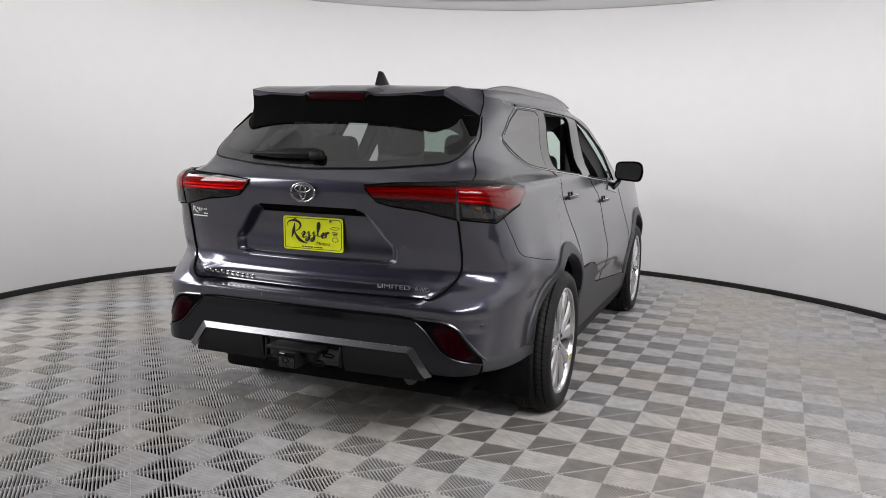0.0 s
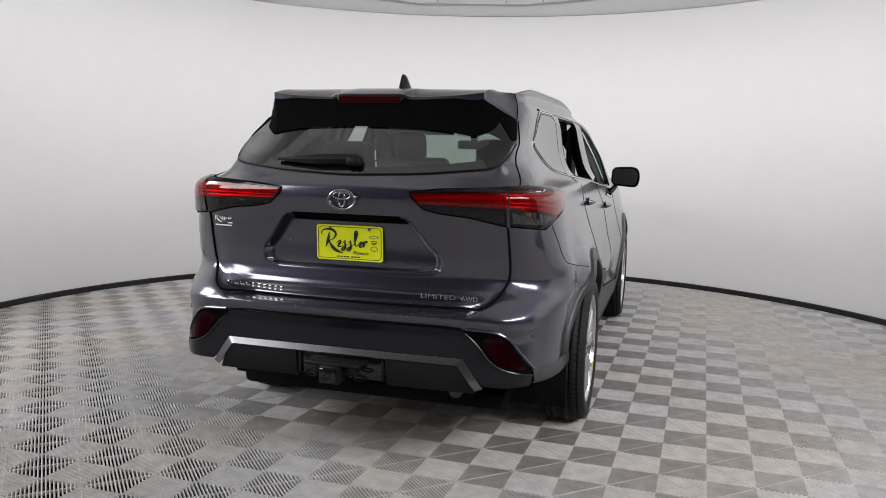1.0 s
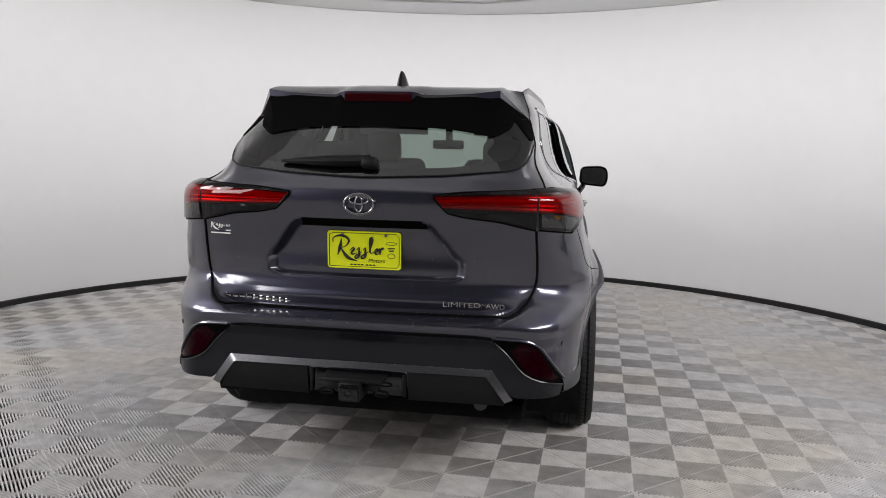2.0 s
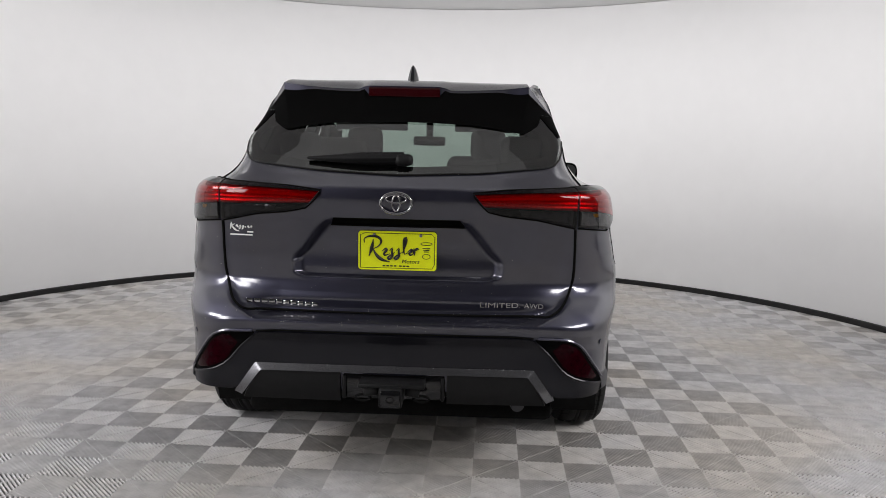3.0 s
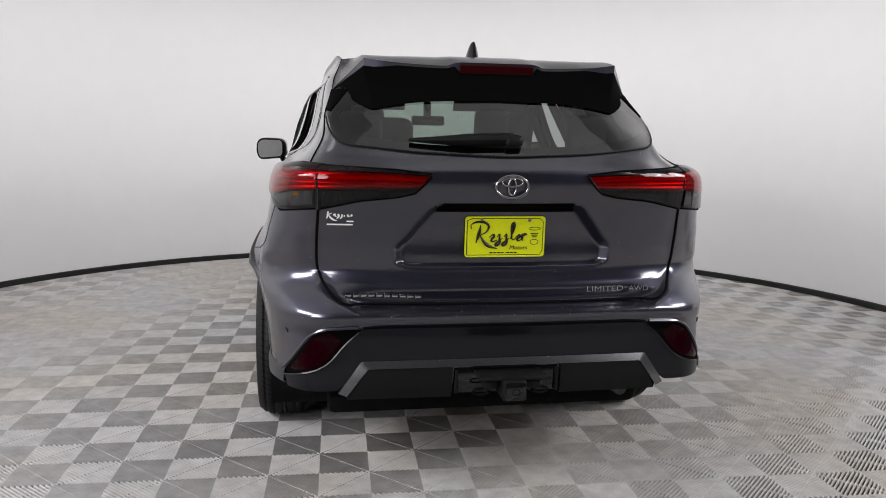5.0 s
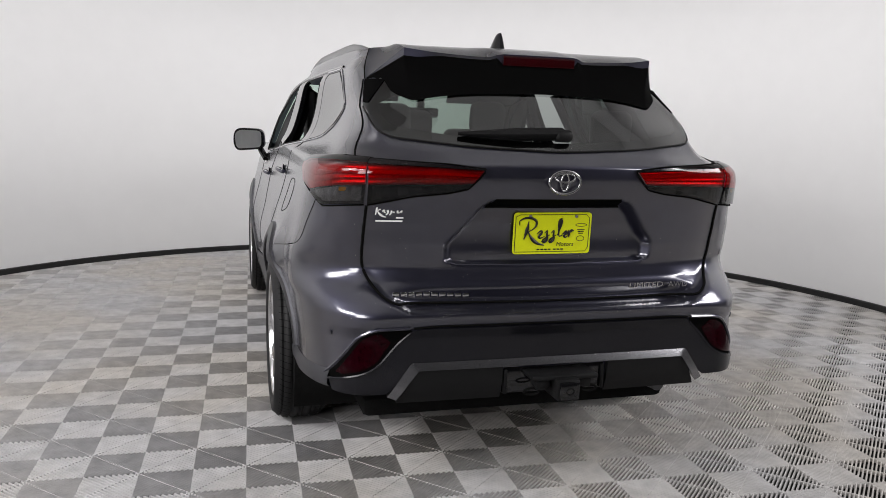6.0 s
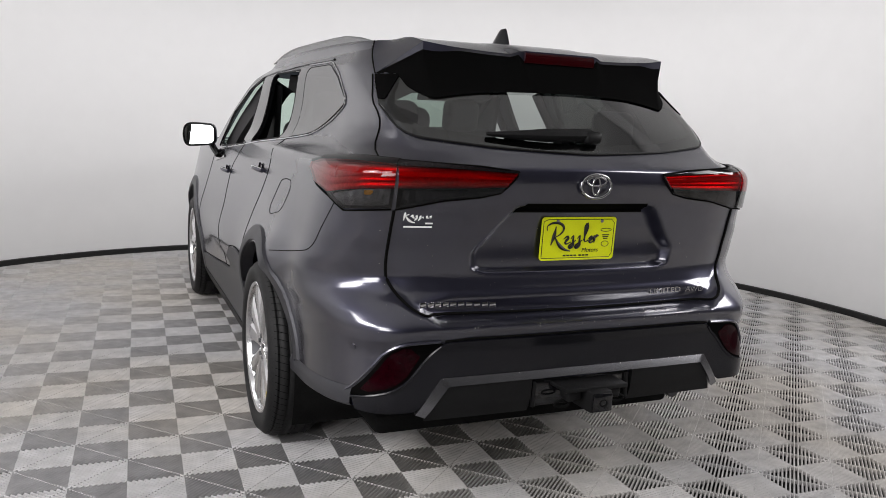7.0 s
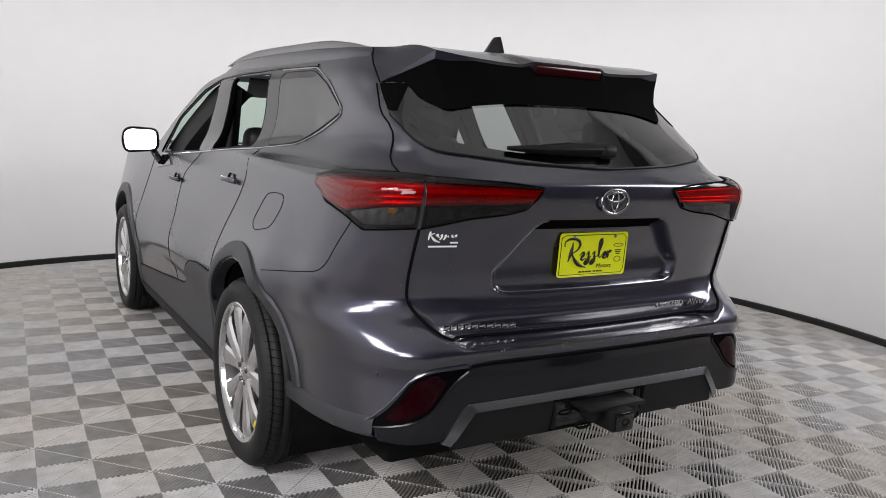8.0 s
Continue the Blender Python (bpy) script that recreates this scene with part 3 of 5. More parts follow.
def spoiler(car):
    """Upper skin from the roof to the trailing edge, with drooping ends, and an underside coloured black for its shade.
    """
    corner = 0.76
    front_end = [(0.0, (0.570, -0.383, 1.650)), (0.35, (0.585, -0.410, 1.611)), (0.72, (0.605, -0.480, 1.564)), (1.0, (0.613, -0.533, 1.523))]

    def end_line(v):
        return Vector([curve([(k, p[axis]) for k, p in front_end], v) for axis in range(3)])

    def section(u):
        inner = min(u / corner, 1.0)
        out = max(0.0, (u - corner) / (1 - corner))
        # front edge on the roof, then down the seam on the pillar
        lead = Vector((0.50 * inner, -0.425, roof_z(0.50 * inner / 0.575 * 0.64, -0.425) + 0.003))
        if out > 0:
            a, b = lead, end_line(0)
            lead = a.lerp(b, out)
        tail = Vector((0.504 * inner, curve([(0.0, -0.775), (0.29, -0.775), (0.38, -0.755), (0.76, -0.742), (1.0, -0.706)], inner), curve([(0.0, 1.618), (0.29, 1.618), (0.38, 1.606), (0.76, 1.614), (1.0, 1.630)], inner)))
        if out > 0:
            tail = tail.lerp(end_line(1), out)
        z = curve([(0.0, 1.474), (0.40, 1.468), (0.60, 1.456), (0.70, 1.446), (0.77, 1.439), (0.86, 1.460), (1.0, 1.515)], u)
        x = curve([(0.0, 0.0), (0.77, 0.476), (1.0, 0.606)], u)
        foot = skin(s_at_x(min(x, corner_width(z) * 0.995), z), z)
        rows = []
        for v in np.linspace(0, 1, 7):
            p = lead.lerp(tail, v)
            seam_p = end_line(v) + Vector((0.003, -0.002, 0))
            p = p.lerp(seam_p, out ** 3) if out > 0 else p
            p.z += 0.011 * math.sin(v * math.pi) * (1 - smooth(out * 1.4))
            rows.append(p)
        thick = 0.010 + 0.028 * smooth((0.24 - u) / 0.03) + 0.018 * smooth((u - 0.55) / 0.18)
        lip = tail + Vector((0, 0.003, -thick * (1 - out)))
        rows.append(lip)
        for v in (0.25, 0.5, 0.75):
            p = lip.lerp(Vector((foot.x, foot.y - 0.014 * (1 - out), foot.z)), v)
            p.y += 0.018 * math.sin(v * math.pi) * smooth((u - 0.42) / 0.25) * (1 - out)
            rows.append(p)
        rows.append(Vector((foot.x, foot.y - 0.014 * (1 - out), foot.z)))
        return rows

    n = 34
    us = [0.74 * i / (n - 13) for i in range(n - 12)] + [0.752, 0.760, 0.770] + list(np.linspace(0.79, 1.0, 9))
    verts = [(p.x * s, p.y, p.z) for s, u in [(-1, u) for u in us[:0:-1]] + [(1, u) for u in us] for p in section(u)]
    m, nx = 12, 2 * len(us) - 1
    quads = [[(i * m + k, i * m + k + 1, (i + 1) * m + k + 1, (i + 1) * m + k) for i in range(nx - 1)] for k in range(m - 1)]
    wing = part("spoiler", verts, sum(quads[:7], []), PAINT, car, "roof spoiler with drooping ends", 35)
    # near-black colour stands in for the shade under the spoiler
    part("spoiler_underside", verts, sum(quads[7:], []), SHADE_BLACK, wing, "spoiler underside coloured black for its shade", 35)
    for s in (-1, 1):
        line = [end_line(v) + Vector((0.003, 0.003, 0)) for v in np.linspace(0, 1, 14)]
        tube("spoiler_gap", [(p.x * s, p.y, p.z) for p in line], 0.0035, GAP, wing, "", 6)
    # high brake lamp in the trailing edge
    verts = []
    for i in range(15):
        x = -0.143 + 0.286 * i / 14
        for y, z in ((-0.780, 1.612), (-0.784, 1.60), (-0.780, 1.577), (-0.75, 1.577), (-0.75, 1.612)):
            verts.append((x, y, z))
    faces = [(i * 5 + k, i * 5 + (k + 1) % 5, (i + 1) * 5 + (k + 1) % 5, (i + 1) * 5 + k) for i in range(14) for k in range(5)]
    part("high_brake_lamp", verts, faces + [(0, 1, 2, 3, 4), (74, 73, 72, 71, 70)], BRAKE_RED, wing, "dark red high brake lamp")


def rear_window(car):
    half = [(0.645, 1.41), (0.635, 1.345), (0.60, 1.305), (0.33, 1.279)]
    low = rounded([(-x, z) for x, z in half] + [(0.0, 1.266)] + half[::-1], 0.05, 4)
    high = [(-0.622, 1.495), (-0.606, 1.513), (-0.54, 1.522), (-0.42, 1.545), (0.0, 1.56), (0.42, 1.545), (0.54, 1.522), (0.606, 1.513), (0.622, 1.495)]
    half = [(0.605, 1.42), (0.595, 1.37), (0.56, 1.34), (0.33, 1.310)]
    low_in = rounded([(-x, z) for x, z in half] + [(0.0, 1.296)] + half[::-1], 0.05, 4)
    high_in = [(-0.54, 1.45), (-0.3, 1.468), (0.0, 1.474), (0.3, 1.468), (0.54, 1.45)]
    win = panel("rear_window", low, high, rear_point, REAR_GLASS, car, "tinted rear window", 0.004, 60, 14, 0.004)
    # black printed border under the glass
    nu = 60
    o = along(low, nu) + along(high, nu)[::-1]
    q = along(low_in, nu) + along(high_in, nu)[::-1]
    verts = []
    for a, b in zip(o, q):
        verts += [rear_point(*a.lerp(b, t), 0.0015) for t in (0, 0.5, 1)]
    n = len(o)
    faces = [(3 * i + k, 3 * ((i + 1) % n) + k, 3 * ((i + 1) % n) + k + 1, 3 * i + k + 1) for i in range(n) for k in range(2)]
    part("window_border", verts, faces, SHADE_BLACK, win, "black border")
    seam("window_seal", low, rear_point, win, 0.008, BLACK_PLASTIC, 0.003)
    # added matt black strip, hides the bright reflection where the glass turns to the pillar
    for side in (-1, 1):
        def on_rear(x, z, d, side=side):
            p = rear_point(x, z, d)
            return Vector((p.x * side, p.y, p.z))
        panel("glass_edge_mask", [(0.630, 1.425), (0.640, 1.428)], [(0.555, 1.514), (0.614, 1.516)], on_rear, SHADE_BLACK, win, "matt black strip added over the glass edge", 0.0062, 10, 14, 0.004)
    # wiper
    blade = [rear_point(x, 1.312 + 0.008 * smooth((x + 0.30) / 0.36), 0.018) for x in np.linspace(-0.355, 0.02, 24)]
    wiper = tube("rear_wiper", blade, lambda t: 0.008 + 0.021 * min(1.0, t * 1.8), BLACK_PLASTIC, car, "black rear wiper", 8, 0.8)
    hub = rear_point(0.02, 1.312, 0.02)
    box("wiper_cap", hub, (0.07, 0.05, 0.045), BLACK_PLASTIC, wiper, bevel=0.018, segments=3)


def half_lamp(car, side):
    """Tail lamp: an inner piece on the tailgate and an outer piece on the wing."""
    def on_rear(x, z, d):
        p = rear_point(abs(x), z, d)
        return Vector((p.x * side, p.y, p.z))

    def on_skin(s, z, d):
        return lift(s, z, d, side)

    split = 0.68
    inner_top = [(0.285, 1.207), (0.41, 1.214), (0.535, 1.219), (split, 1.225)]
    inner_dark = [(0.292, 1.202), (0.41, 1.207), (0.535, 1.211), (split, 1.213)]
    inner_mid = [(0.330, 1.159), (0.41, 1.156), (0.535, 1.154), (split, 1.150)]
    inner_low = [(0.346, 1.143), (0.41, 1.129), (0.537, 1.116), (split, 1.084)]
    lamp = panel("tail_lamp_inner", inner_low, inner_top, on_rear, LAMP_BOX, car, "long red tail lamp on the tailgate", 0.001, 30, 8, 0.012)
    panel("red_reflector", inner_mid, inner_dark, on_rear, RED_MIRROR, lamp, "ribbed red reflector", 0.004, 40, 25, 0.004, 20, 0.0, 4, 0, 0.004)
    panel("light_guide", [(0.322, 1.180), (0.45, 1.186), (split - 0.004, 1.186)], [(0.312, 1.188), (0.45, 1.196), (split - 0.004, 1.198)], on_rear, BRIGHT_RED, lamp, "bright red light guide", 0.0085, 24, 5, 0.004)
    panel("red_lens", inner_mid, inner_dark, on_rear, RED_GLASS, lamp, "glossy red lens", 0.0125, 40, 8, 0.004)
    panel("dark_upper_lens", inner_dark, inner_top, on_rear, SMOKE, lamp, "dark upper lens", 0.0122, 30, 3, 0.012)
    panel("reflector", [(0.47, 1.128), (0.56, 1.117), (split - 0.012, 1.092)], [(0.46, 1.149), (0.56, 1.148), (split - 0.012, 1.144)], on_rear, FACETS, lamp, "chrome reflector", 0.004, 46, 12, 0.003, 20, 0.0, 1, 5, 0.003)
    panel("clear_lens", inner_low, inner_mid, on_rear, SMOKE_GLASS, lamp, "smoked clear lower lens", 0.0120, 30, 6, 0.010)
    seam("lamp_gap", [(split, 1.078), (0.537, 1.110), (0.41, 1.123), (0.345, 1.138), (0.312, 1.168), (0.279, 1.208), (0.41, 1.220), (0.535, 1.225), (split, 1.232)], on_rear, lamp, 0.006, GAP, 0.004)
    # wing piece, wrapping forward to a point
    def at(y, z):
        return (s_at_y(y, z), z)

    s0 = s_at_x(split + 0.010, 1.15)
    s1 = s0 + 0.30
    tip = -0.555
    top = [(s0, 1.226), (s1, 1.229), at(-0.78, 1.226), at(-0.65, 1.220), at(tip, 1.204)]
    dark = [(s0, 1.213), (s1, 1.215), at(-0.78, 1.213), at(-0.65, 1.208), at(tip - 0.01, 1.196)]
    mid = [(s0, 1.150), (s1 - 0.1, 1.143), at(-0.86, 1.130), at(-0.79, 1.116), at(-0.66, 1.140), at(tip - 0.01, 1.180)]
    low = [(s0, 1.086), (s1 - 0.1, 1.078), at(-0.862, 1.072), at(-0.795, 1.108)]
    outer = panel("tail_lamp_outer", low + [at(-0.66, 1.136), at(tip, 1.178)], top, on_skin, LAMP_BOX, car, "red tail lamp wrapping round the corner", 0.001, 50, 8, 0.014)
    panel("red_reflector", mid, dark, on_skin, RED_MIRROR, outer, "ribbed red reflector", 0.004, 60, 25, 0.004, 20, 0.0, 4, 0, 0.004)
    panel("light_guide", [(s0 + 0.01, 1.186), (s1, 1.188), at(-0.80, 1.188)], [(s0 + 0.01, 1.199), (s1, 1.202), at(-0.80, 1.200)], on_skin, BRIGHT_RED, outer, "bright red light guide", 0.0085, 24, 5, 0.004)
    # narrow metal bar modelled in place of the upright glint on the lens
    panel("highlight_strip", [at(-0.812, 1.168), at(-0.805, 1.168)], [at(-0.812, 1.205), at(-0.805, 1.205)], on_skin, RED_MIRROR, outer, "thin metal strip standing in for a highlight", 0.0098, 5, 8, 0.003)
    panel("red_lens", mid, dark, on_skin, RED_GLASS, outer, "glossy red lens", 0.0145, 60, 8, 0.004)
    panel("dark_upper_lens", dark, top, on_skin, SMOKE, outer, "dark upper lens", 0.0142, 50, 3, 0.014)
    panel("reflector", [(s0 + 0.02, 1.093), (s1 - 0.1, 1.086), at(-0.868, 1.082), at(-0.82, 1.104)], [(s0 + 0.02, 1.146), (s1 - 0.1, 1.140), at(-0.868, 1.126), at(-0.82, 1.118)], on_skin, FACETS, outer, "chrome reflector", 0.004, 54, 16, 0.003, 20, 0.0, 1, 6, 0.003)
    panel("bulb", [(s0 + 0.13, 1.124), (s0 + 0.19, 1.123)], [(s0 + 0.13, 1.138), (s0 + 0.19, 1.137)], on_skin, AMBER, outer, "amber bulb", 0.009, 8, 6, 0.004)
    panel("clear_lens", low, mid[:4], on_skin, CLEAR_GLASS, outer, "clear lens over a chrome reflector", 0.0140, 36, 6, 0.012)
    seam("lamp_gap", [(s0, 1.233), (s1, 1.236), at(-0.78, 1.233), at(-0.65, 1.227), at(tip + 0.012, 1.206), at(tip + 0.006, 1.176), at(-0.66, 1.130), at(-0.79, 1.101), at(-0.862, 1.064), (s1 - 0.1, 1.070), (s0, 1.079)], on_skin, outer, 0.006, GAP, 0.004, n=90)


def tailgate_lines(car):
    """Gaps of the tailgate, its ledge and badges."""
    for side in (-1, 1):
        def on_rear(x, z, d):
            p = rear_point(abs(x), z, d)
            return Vector((p.x * side, p.y, p.z))
        seam("tailgate_gap", [(0.712, 1.232), (0.690, 1.27), (0.672, 1.30), (0.655, 1.34), (0.650, 1.42), (0.630, 1.48), (0.619, 1.518)], on_rear, car, 0.006, GAP, 0.001)
    half = rounded([(0.0, 0.726), (0.45, 0.728), (0.57, 0.733), (0.626, 0.757), (0.664, 0.80), (0.690, 0.86), (0.690, 0.95), (0.683, 1.075)], 0.045, 5)
    seam("tailgate_gap", [(-x, z) for x, z in half[::-1]] + half[1:], rear_point, car, 0.011, GAP, 0.001, n=150)
    seam("handle_lip", rounded([(-0.386, 0.872), (-0.36, 0.862), (0.36, 0.862), (0.386, 0.872)], 0.02), rear_point, car, 0.007, PAINT, 0.001)
    # black strip painted as shade under the fold, covering the plate's reflection there
    panel("recess_shade_strip", [(-0.262, 1.068), (0.262, 1.068)], [(-0.240, 1.104), (0.240, 1.104)], rear_point, SHADE_BLACK, car, "black strip put in for the shade under the fold", 0.002, 30, 5, 0.003)


def badge_ring(car):
    """A chrome oval badge of three ellipses, as plain rings."""
    o = rear_point(0, 1.166, 0.006)
    badge = new("badge")
    badge.parent = car
    badge.matrix_basis = Matrix.Translation(o) @ pose(0, 0, 0, 4, 0, 0)
    tagged(badge, label="chrome oval badge of three rings")
    for a, b, cz, r in ((0.059, 0.040, 0.0, 0.0055), (0.038, 0.0155, 0.0165, 0.004), (0.0145, 0.030, 0.0, 0.004)):
        tube("ring", [(a * math.cos(t), -0.006, cz + b * math.sin(t)) for t in np.linspace(0, 2 * math.pi, 41)[:-1]], r, BADGE_CHROME, badge, "", 8, closed=True)


def lettering(text, place, size, mat, parent, name, turn=(90, 0, 0), extrude=0.001, shear=0.0, width=None):
    cu = bpy.data.curves.new(name, "FONT")
    cu.body, cu.size, cu.extrude, cu.shear, cu.resolution_u = text, size, extrude, shear, 3
    tmp = bpy.data.objects.new(name, cu)
    me = bpy.data.meshes.new_from_object(tmp)
    bpy.data.objects.remove(tmp)
    me.materials.clear()
    me.materials.append(mat)
    xs = [v.co.x for v in me.vertices]
    if width:
        k = width / (max(xs) - min(xs))
        for v in me.vertices:
            v.co.x = (v.co.x - min(xs)) * k
    ob = new(name, me)
    ob.parent = parent
    ob.matrix_basis = pose(*place, *turn)
    return ob


def badges(car):
    badge_ring(car)
    # model name as plain chrome bars
    for k in range(10):
        x = -0.590 + 0.0285 * k
        z = 0.7655 - 0.0012 * k
        p0, p1 = rear_point(x, z, 0.002), rear_point(x + 0.024, z, 0.002)
        c = (p0 + p1) / 2
        box("name_bar", (c.x, c.y, c.z), (0.0225, 0.003, 0.017), CHROME, car, bevel=0.0012, turn=(0, 0, math.degrees(math.atan2(p1.y - p0.y, p1.x - p0.x))))
    x = 0.325
    for word, w in (("LIMITED", 0.150), ("AWD", 0.075)):
        p, q = rear_point(x, 0.764, 0.004), rear_point(x + w, 0.764, 0.004)
        lettering(word, p, 0.028, CHROME, car, "trim_lettering", (90, 0, math.degrees(math.atan2(q.y - p.y, q.x - p.x))), 0.0012, width=w)
        x += w + 0.022


def script_stroke(points, r, mat, parent, name):
    return tube(name, points, r, mat, parent, "", 6, 1.0)


def number_plate(car):
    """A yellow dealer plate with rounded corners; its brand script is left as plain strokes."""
    outline = rounded([(-0.152, -0.076), (0.152, -0.076), (0.152, 0.076), (-0.152, 0.076)], 0.014, 5, True)
    n = len(outline)
    verts = [(x, 0.0, z) for x, z in outline] + [(x, -0.0025, z) for x, z in outline] + [(x * 0.965, -0.0025, z * 0.93) for x, z in outline] + [(x * 0.955, -0.0015, z * 0.91) for x, z in outline]
    faces = [tuple(range(n))]
    for r in range(3):
        faces += [(r * n + i, r * n + (i + 1) % n, (r + 1) * n + (i + 1) % n, (r + 1) * n + i) for i in range(n)]
    faces.append(tuple(3 * n + i for i in range(n))[::-1])
    plate = part("dealer_plate", verts, faces, YELLOW, car, "yellow dealer plate with black script", 30)
    plate.location = (0.0, skin(0, 0.975).y - 0.012, 0.975)
    plate.rotation_euler = (radians(3), 0, 0)
    def stroke(pts, r0=0.0022):
        fine = along(rounded(pts, 0.02, 5), 22)
        tube("script_stroke", [(p.x, -0.0022, p.y) for p in fine], lambda t: r0 * (0.5 + 1.1 * math.sin(math.pi * t) ** 2), INK, plate, "", 6)
    return plate, stroke


def plate_script(plate, stroke):
    """Plain pen strokes: a tall first figure with a sweeping foot, then a run of small loops and one tall loop."""
    stroke([(-0.128, 0.030), (-0.132, 0.046), (-0.108, 0.058), (-0.078, 0.056), (-0.060, 0.040), (-0.070, 0.018), (-0.094, 0.006)], 0.0034)
    stroke([(-0.094, 0.044), (-0.098, 0.016), (-0.110, -0.022)], 0.0042)
    stroke([(-0.096, 0.008), (-0.082, -0.018), (-0.062, -0.036), (-0.030, -0.044)], 0.0046)
    stroke([(-0.060, -0.002), (-0.044, 0.012), (-0.040, 0.002), (-0.054, -0.010), (-0.050, -0.020), (-0.030, -0.012)], 0.0032)
    for x in (-0.030, -0.004):
        stroke([(x, 0.000), (x + 0.012, 0.016), (x + 0.008, -0.004), (x + 0.012, -0.022), (x - 0.004, -0.036), (x - 0.010, -0.026), (x + 0.020, -0.006)], 0.0032)
    stroke([(0.020, -0.008), (0.034, 0.030), (0.034, 0.056), (0.026, 0.050), (0.024, 0.010), (0.026, -0.016), (0.040, -0.006)], 0.0036)
    stroke([(0.040, -0.004), (0.054, 0.010), (0.058, 0.002), (0.044, -0.008), (0.050, -0.018), (0.064, -0.008)], 0.0032)
    stroke([(0.064, 0.012), (0.066, -0.016)], 0.0034)
    stroke([(0.066, 0.000), (0.076, 0.012), (0.084, 0.008)], 0.0034)
    lettering("Motors", (0.018, -0.0024, -0.048), 0.022, INK, plate, "plate_lettering", extrude=0.0003, shear=0.2, width=0.068)
    for k, w in enumerate((0.010, 0.010, 0.010, 0.010, 0.010, 0.010, 0.010)):
        box("plate_bar", (-0.052 + 0.0145 * k + (0.006 if k > 3 else 0.0), -0.0022, -0.0595), (w, 0.0010, 0.0048), INK, plate, bevel=0)
    for z, a, b in ((0.030, 0.022, 0.0055), (-0.020, 0.015, 0.0095)):
        tube("plate_mark", [(0.112 + a * math.cos(t), -0.0022, z + b * math.sin(t)) for t in np.linspace(0, 6.283, 21)[:-1]], 0.0011, INK, plate, "", 5, closed=True)
    for k in range(3):
        box("plate_bar", (0.112, -0.0022, 0.012 - 0.0065 * k), (0.030 - 0.006 * k, 0.0010, 0.0032), INK, plate, bevel=0)
    n = 40
    border = along(rounded([(-0.144, -0.068), (0.144, -0.068), (0.144, 0.068), (-0.144, 0.068), (-0.144, -0.068)], 0.01, 4), n)
    tube("plate_border", [(p.x, -0.0022, p.y) for p in border], 0.0011, INK, plate, "", 5)
    for x in (-0.09, 0.09):
        for z in (0.062,):
            tube("plate_bolt", [(x, 0.0, z), (x, -0.005, z)], 0.006, CHROME, plate, "", 10)


def dealer_sticker(car):
    """White dealer script on the tailgate, as plain strokes and bars."""
    o = rear_point(-0.605, 1.045, 0.0015)
    q = rear_point(-0.56, 1.045, 0.0015)
    deg = math.degrees(math.atan2(q.y - o.y, q.x - o.x))
    st = new("dealer_sticker")
    st.parent = car
    st.matrix_basis = pose(*o, 0, 0, deg) @ Matrix.Scale(1.05, 4)
    tagged(st, label="white dealer script sticker")
    def stroke(pts, r0=0.0027):
        fine = along(rounded(pts, 0.01, 4), 16)
        tube("script_stroke", [(p.x, -0.001, p.y) for p in fine], lambda t: r0 * (0.6 + 0.9 * math.sin(math.pi * t) ** 2), WHITE_VINYL, st, "", 5)
    k = 0.42
    for pts in (
        [(-0.128, 0.036), (-0.132, 0.050), (-0.105, 0.068), (-0.070, 0.064), (-0.052, 0.042), (-0.066, 0.016), (-0.094, 0.004)],
        [(-0.094, 0.050), (-0.098, 0.014), (-0.110, -0.030)],
        [(-0.096, 0.006), (-0.080, -0.022), (-0.050, -0.042), (-0.026, -0.046)],
        [(-0.058, -0.004), (-0.040, 0.014), (-0.044, -0.008), (-0.028, -0.012)],
        [(-0.026, 0.000), (-0.010, 0.016), (-0.014, -0.018), (-0.030, -0.030)],
        [(0.004, 0.000), (0.018, 0.016), (0.012, -0.018), (-0.002, -0.030)],
        [(0.028, -0.010), (0.040, 0.030), (0.036, 0.058), (0.030, 0.020), (0.036, -0.014)],
        [(0.052, -0.004), (0.066, 0.012), (0.060, -0.012), (0.078, -0.010)],
        [(0.084, 0.012), (0.086, -0.012), (0.096, 0.012), (0.108, 0.008)],
    ):
        stroke([(k * x, 0.012 + k * z) for x, z in pts])
    box("sticker_bar", (0.033, -0.001, -0.009), (0.024, 0.001, 0.005), WHITE_VINYL, st, bevel=0)
    box("sticker_bar", (-0.002, -0.001, -0.020), (0.088, 0.001, 0.005), WHITE_VINYL, st, bevel=0)


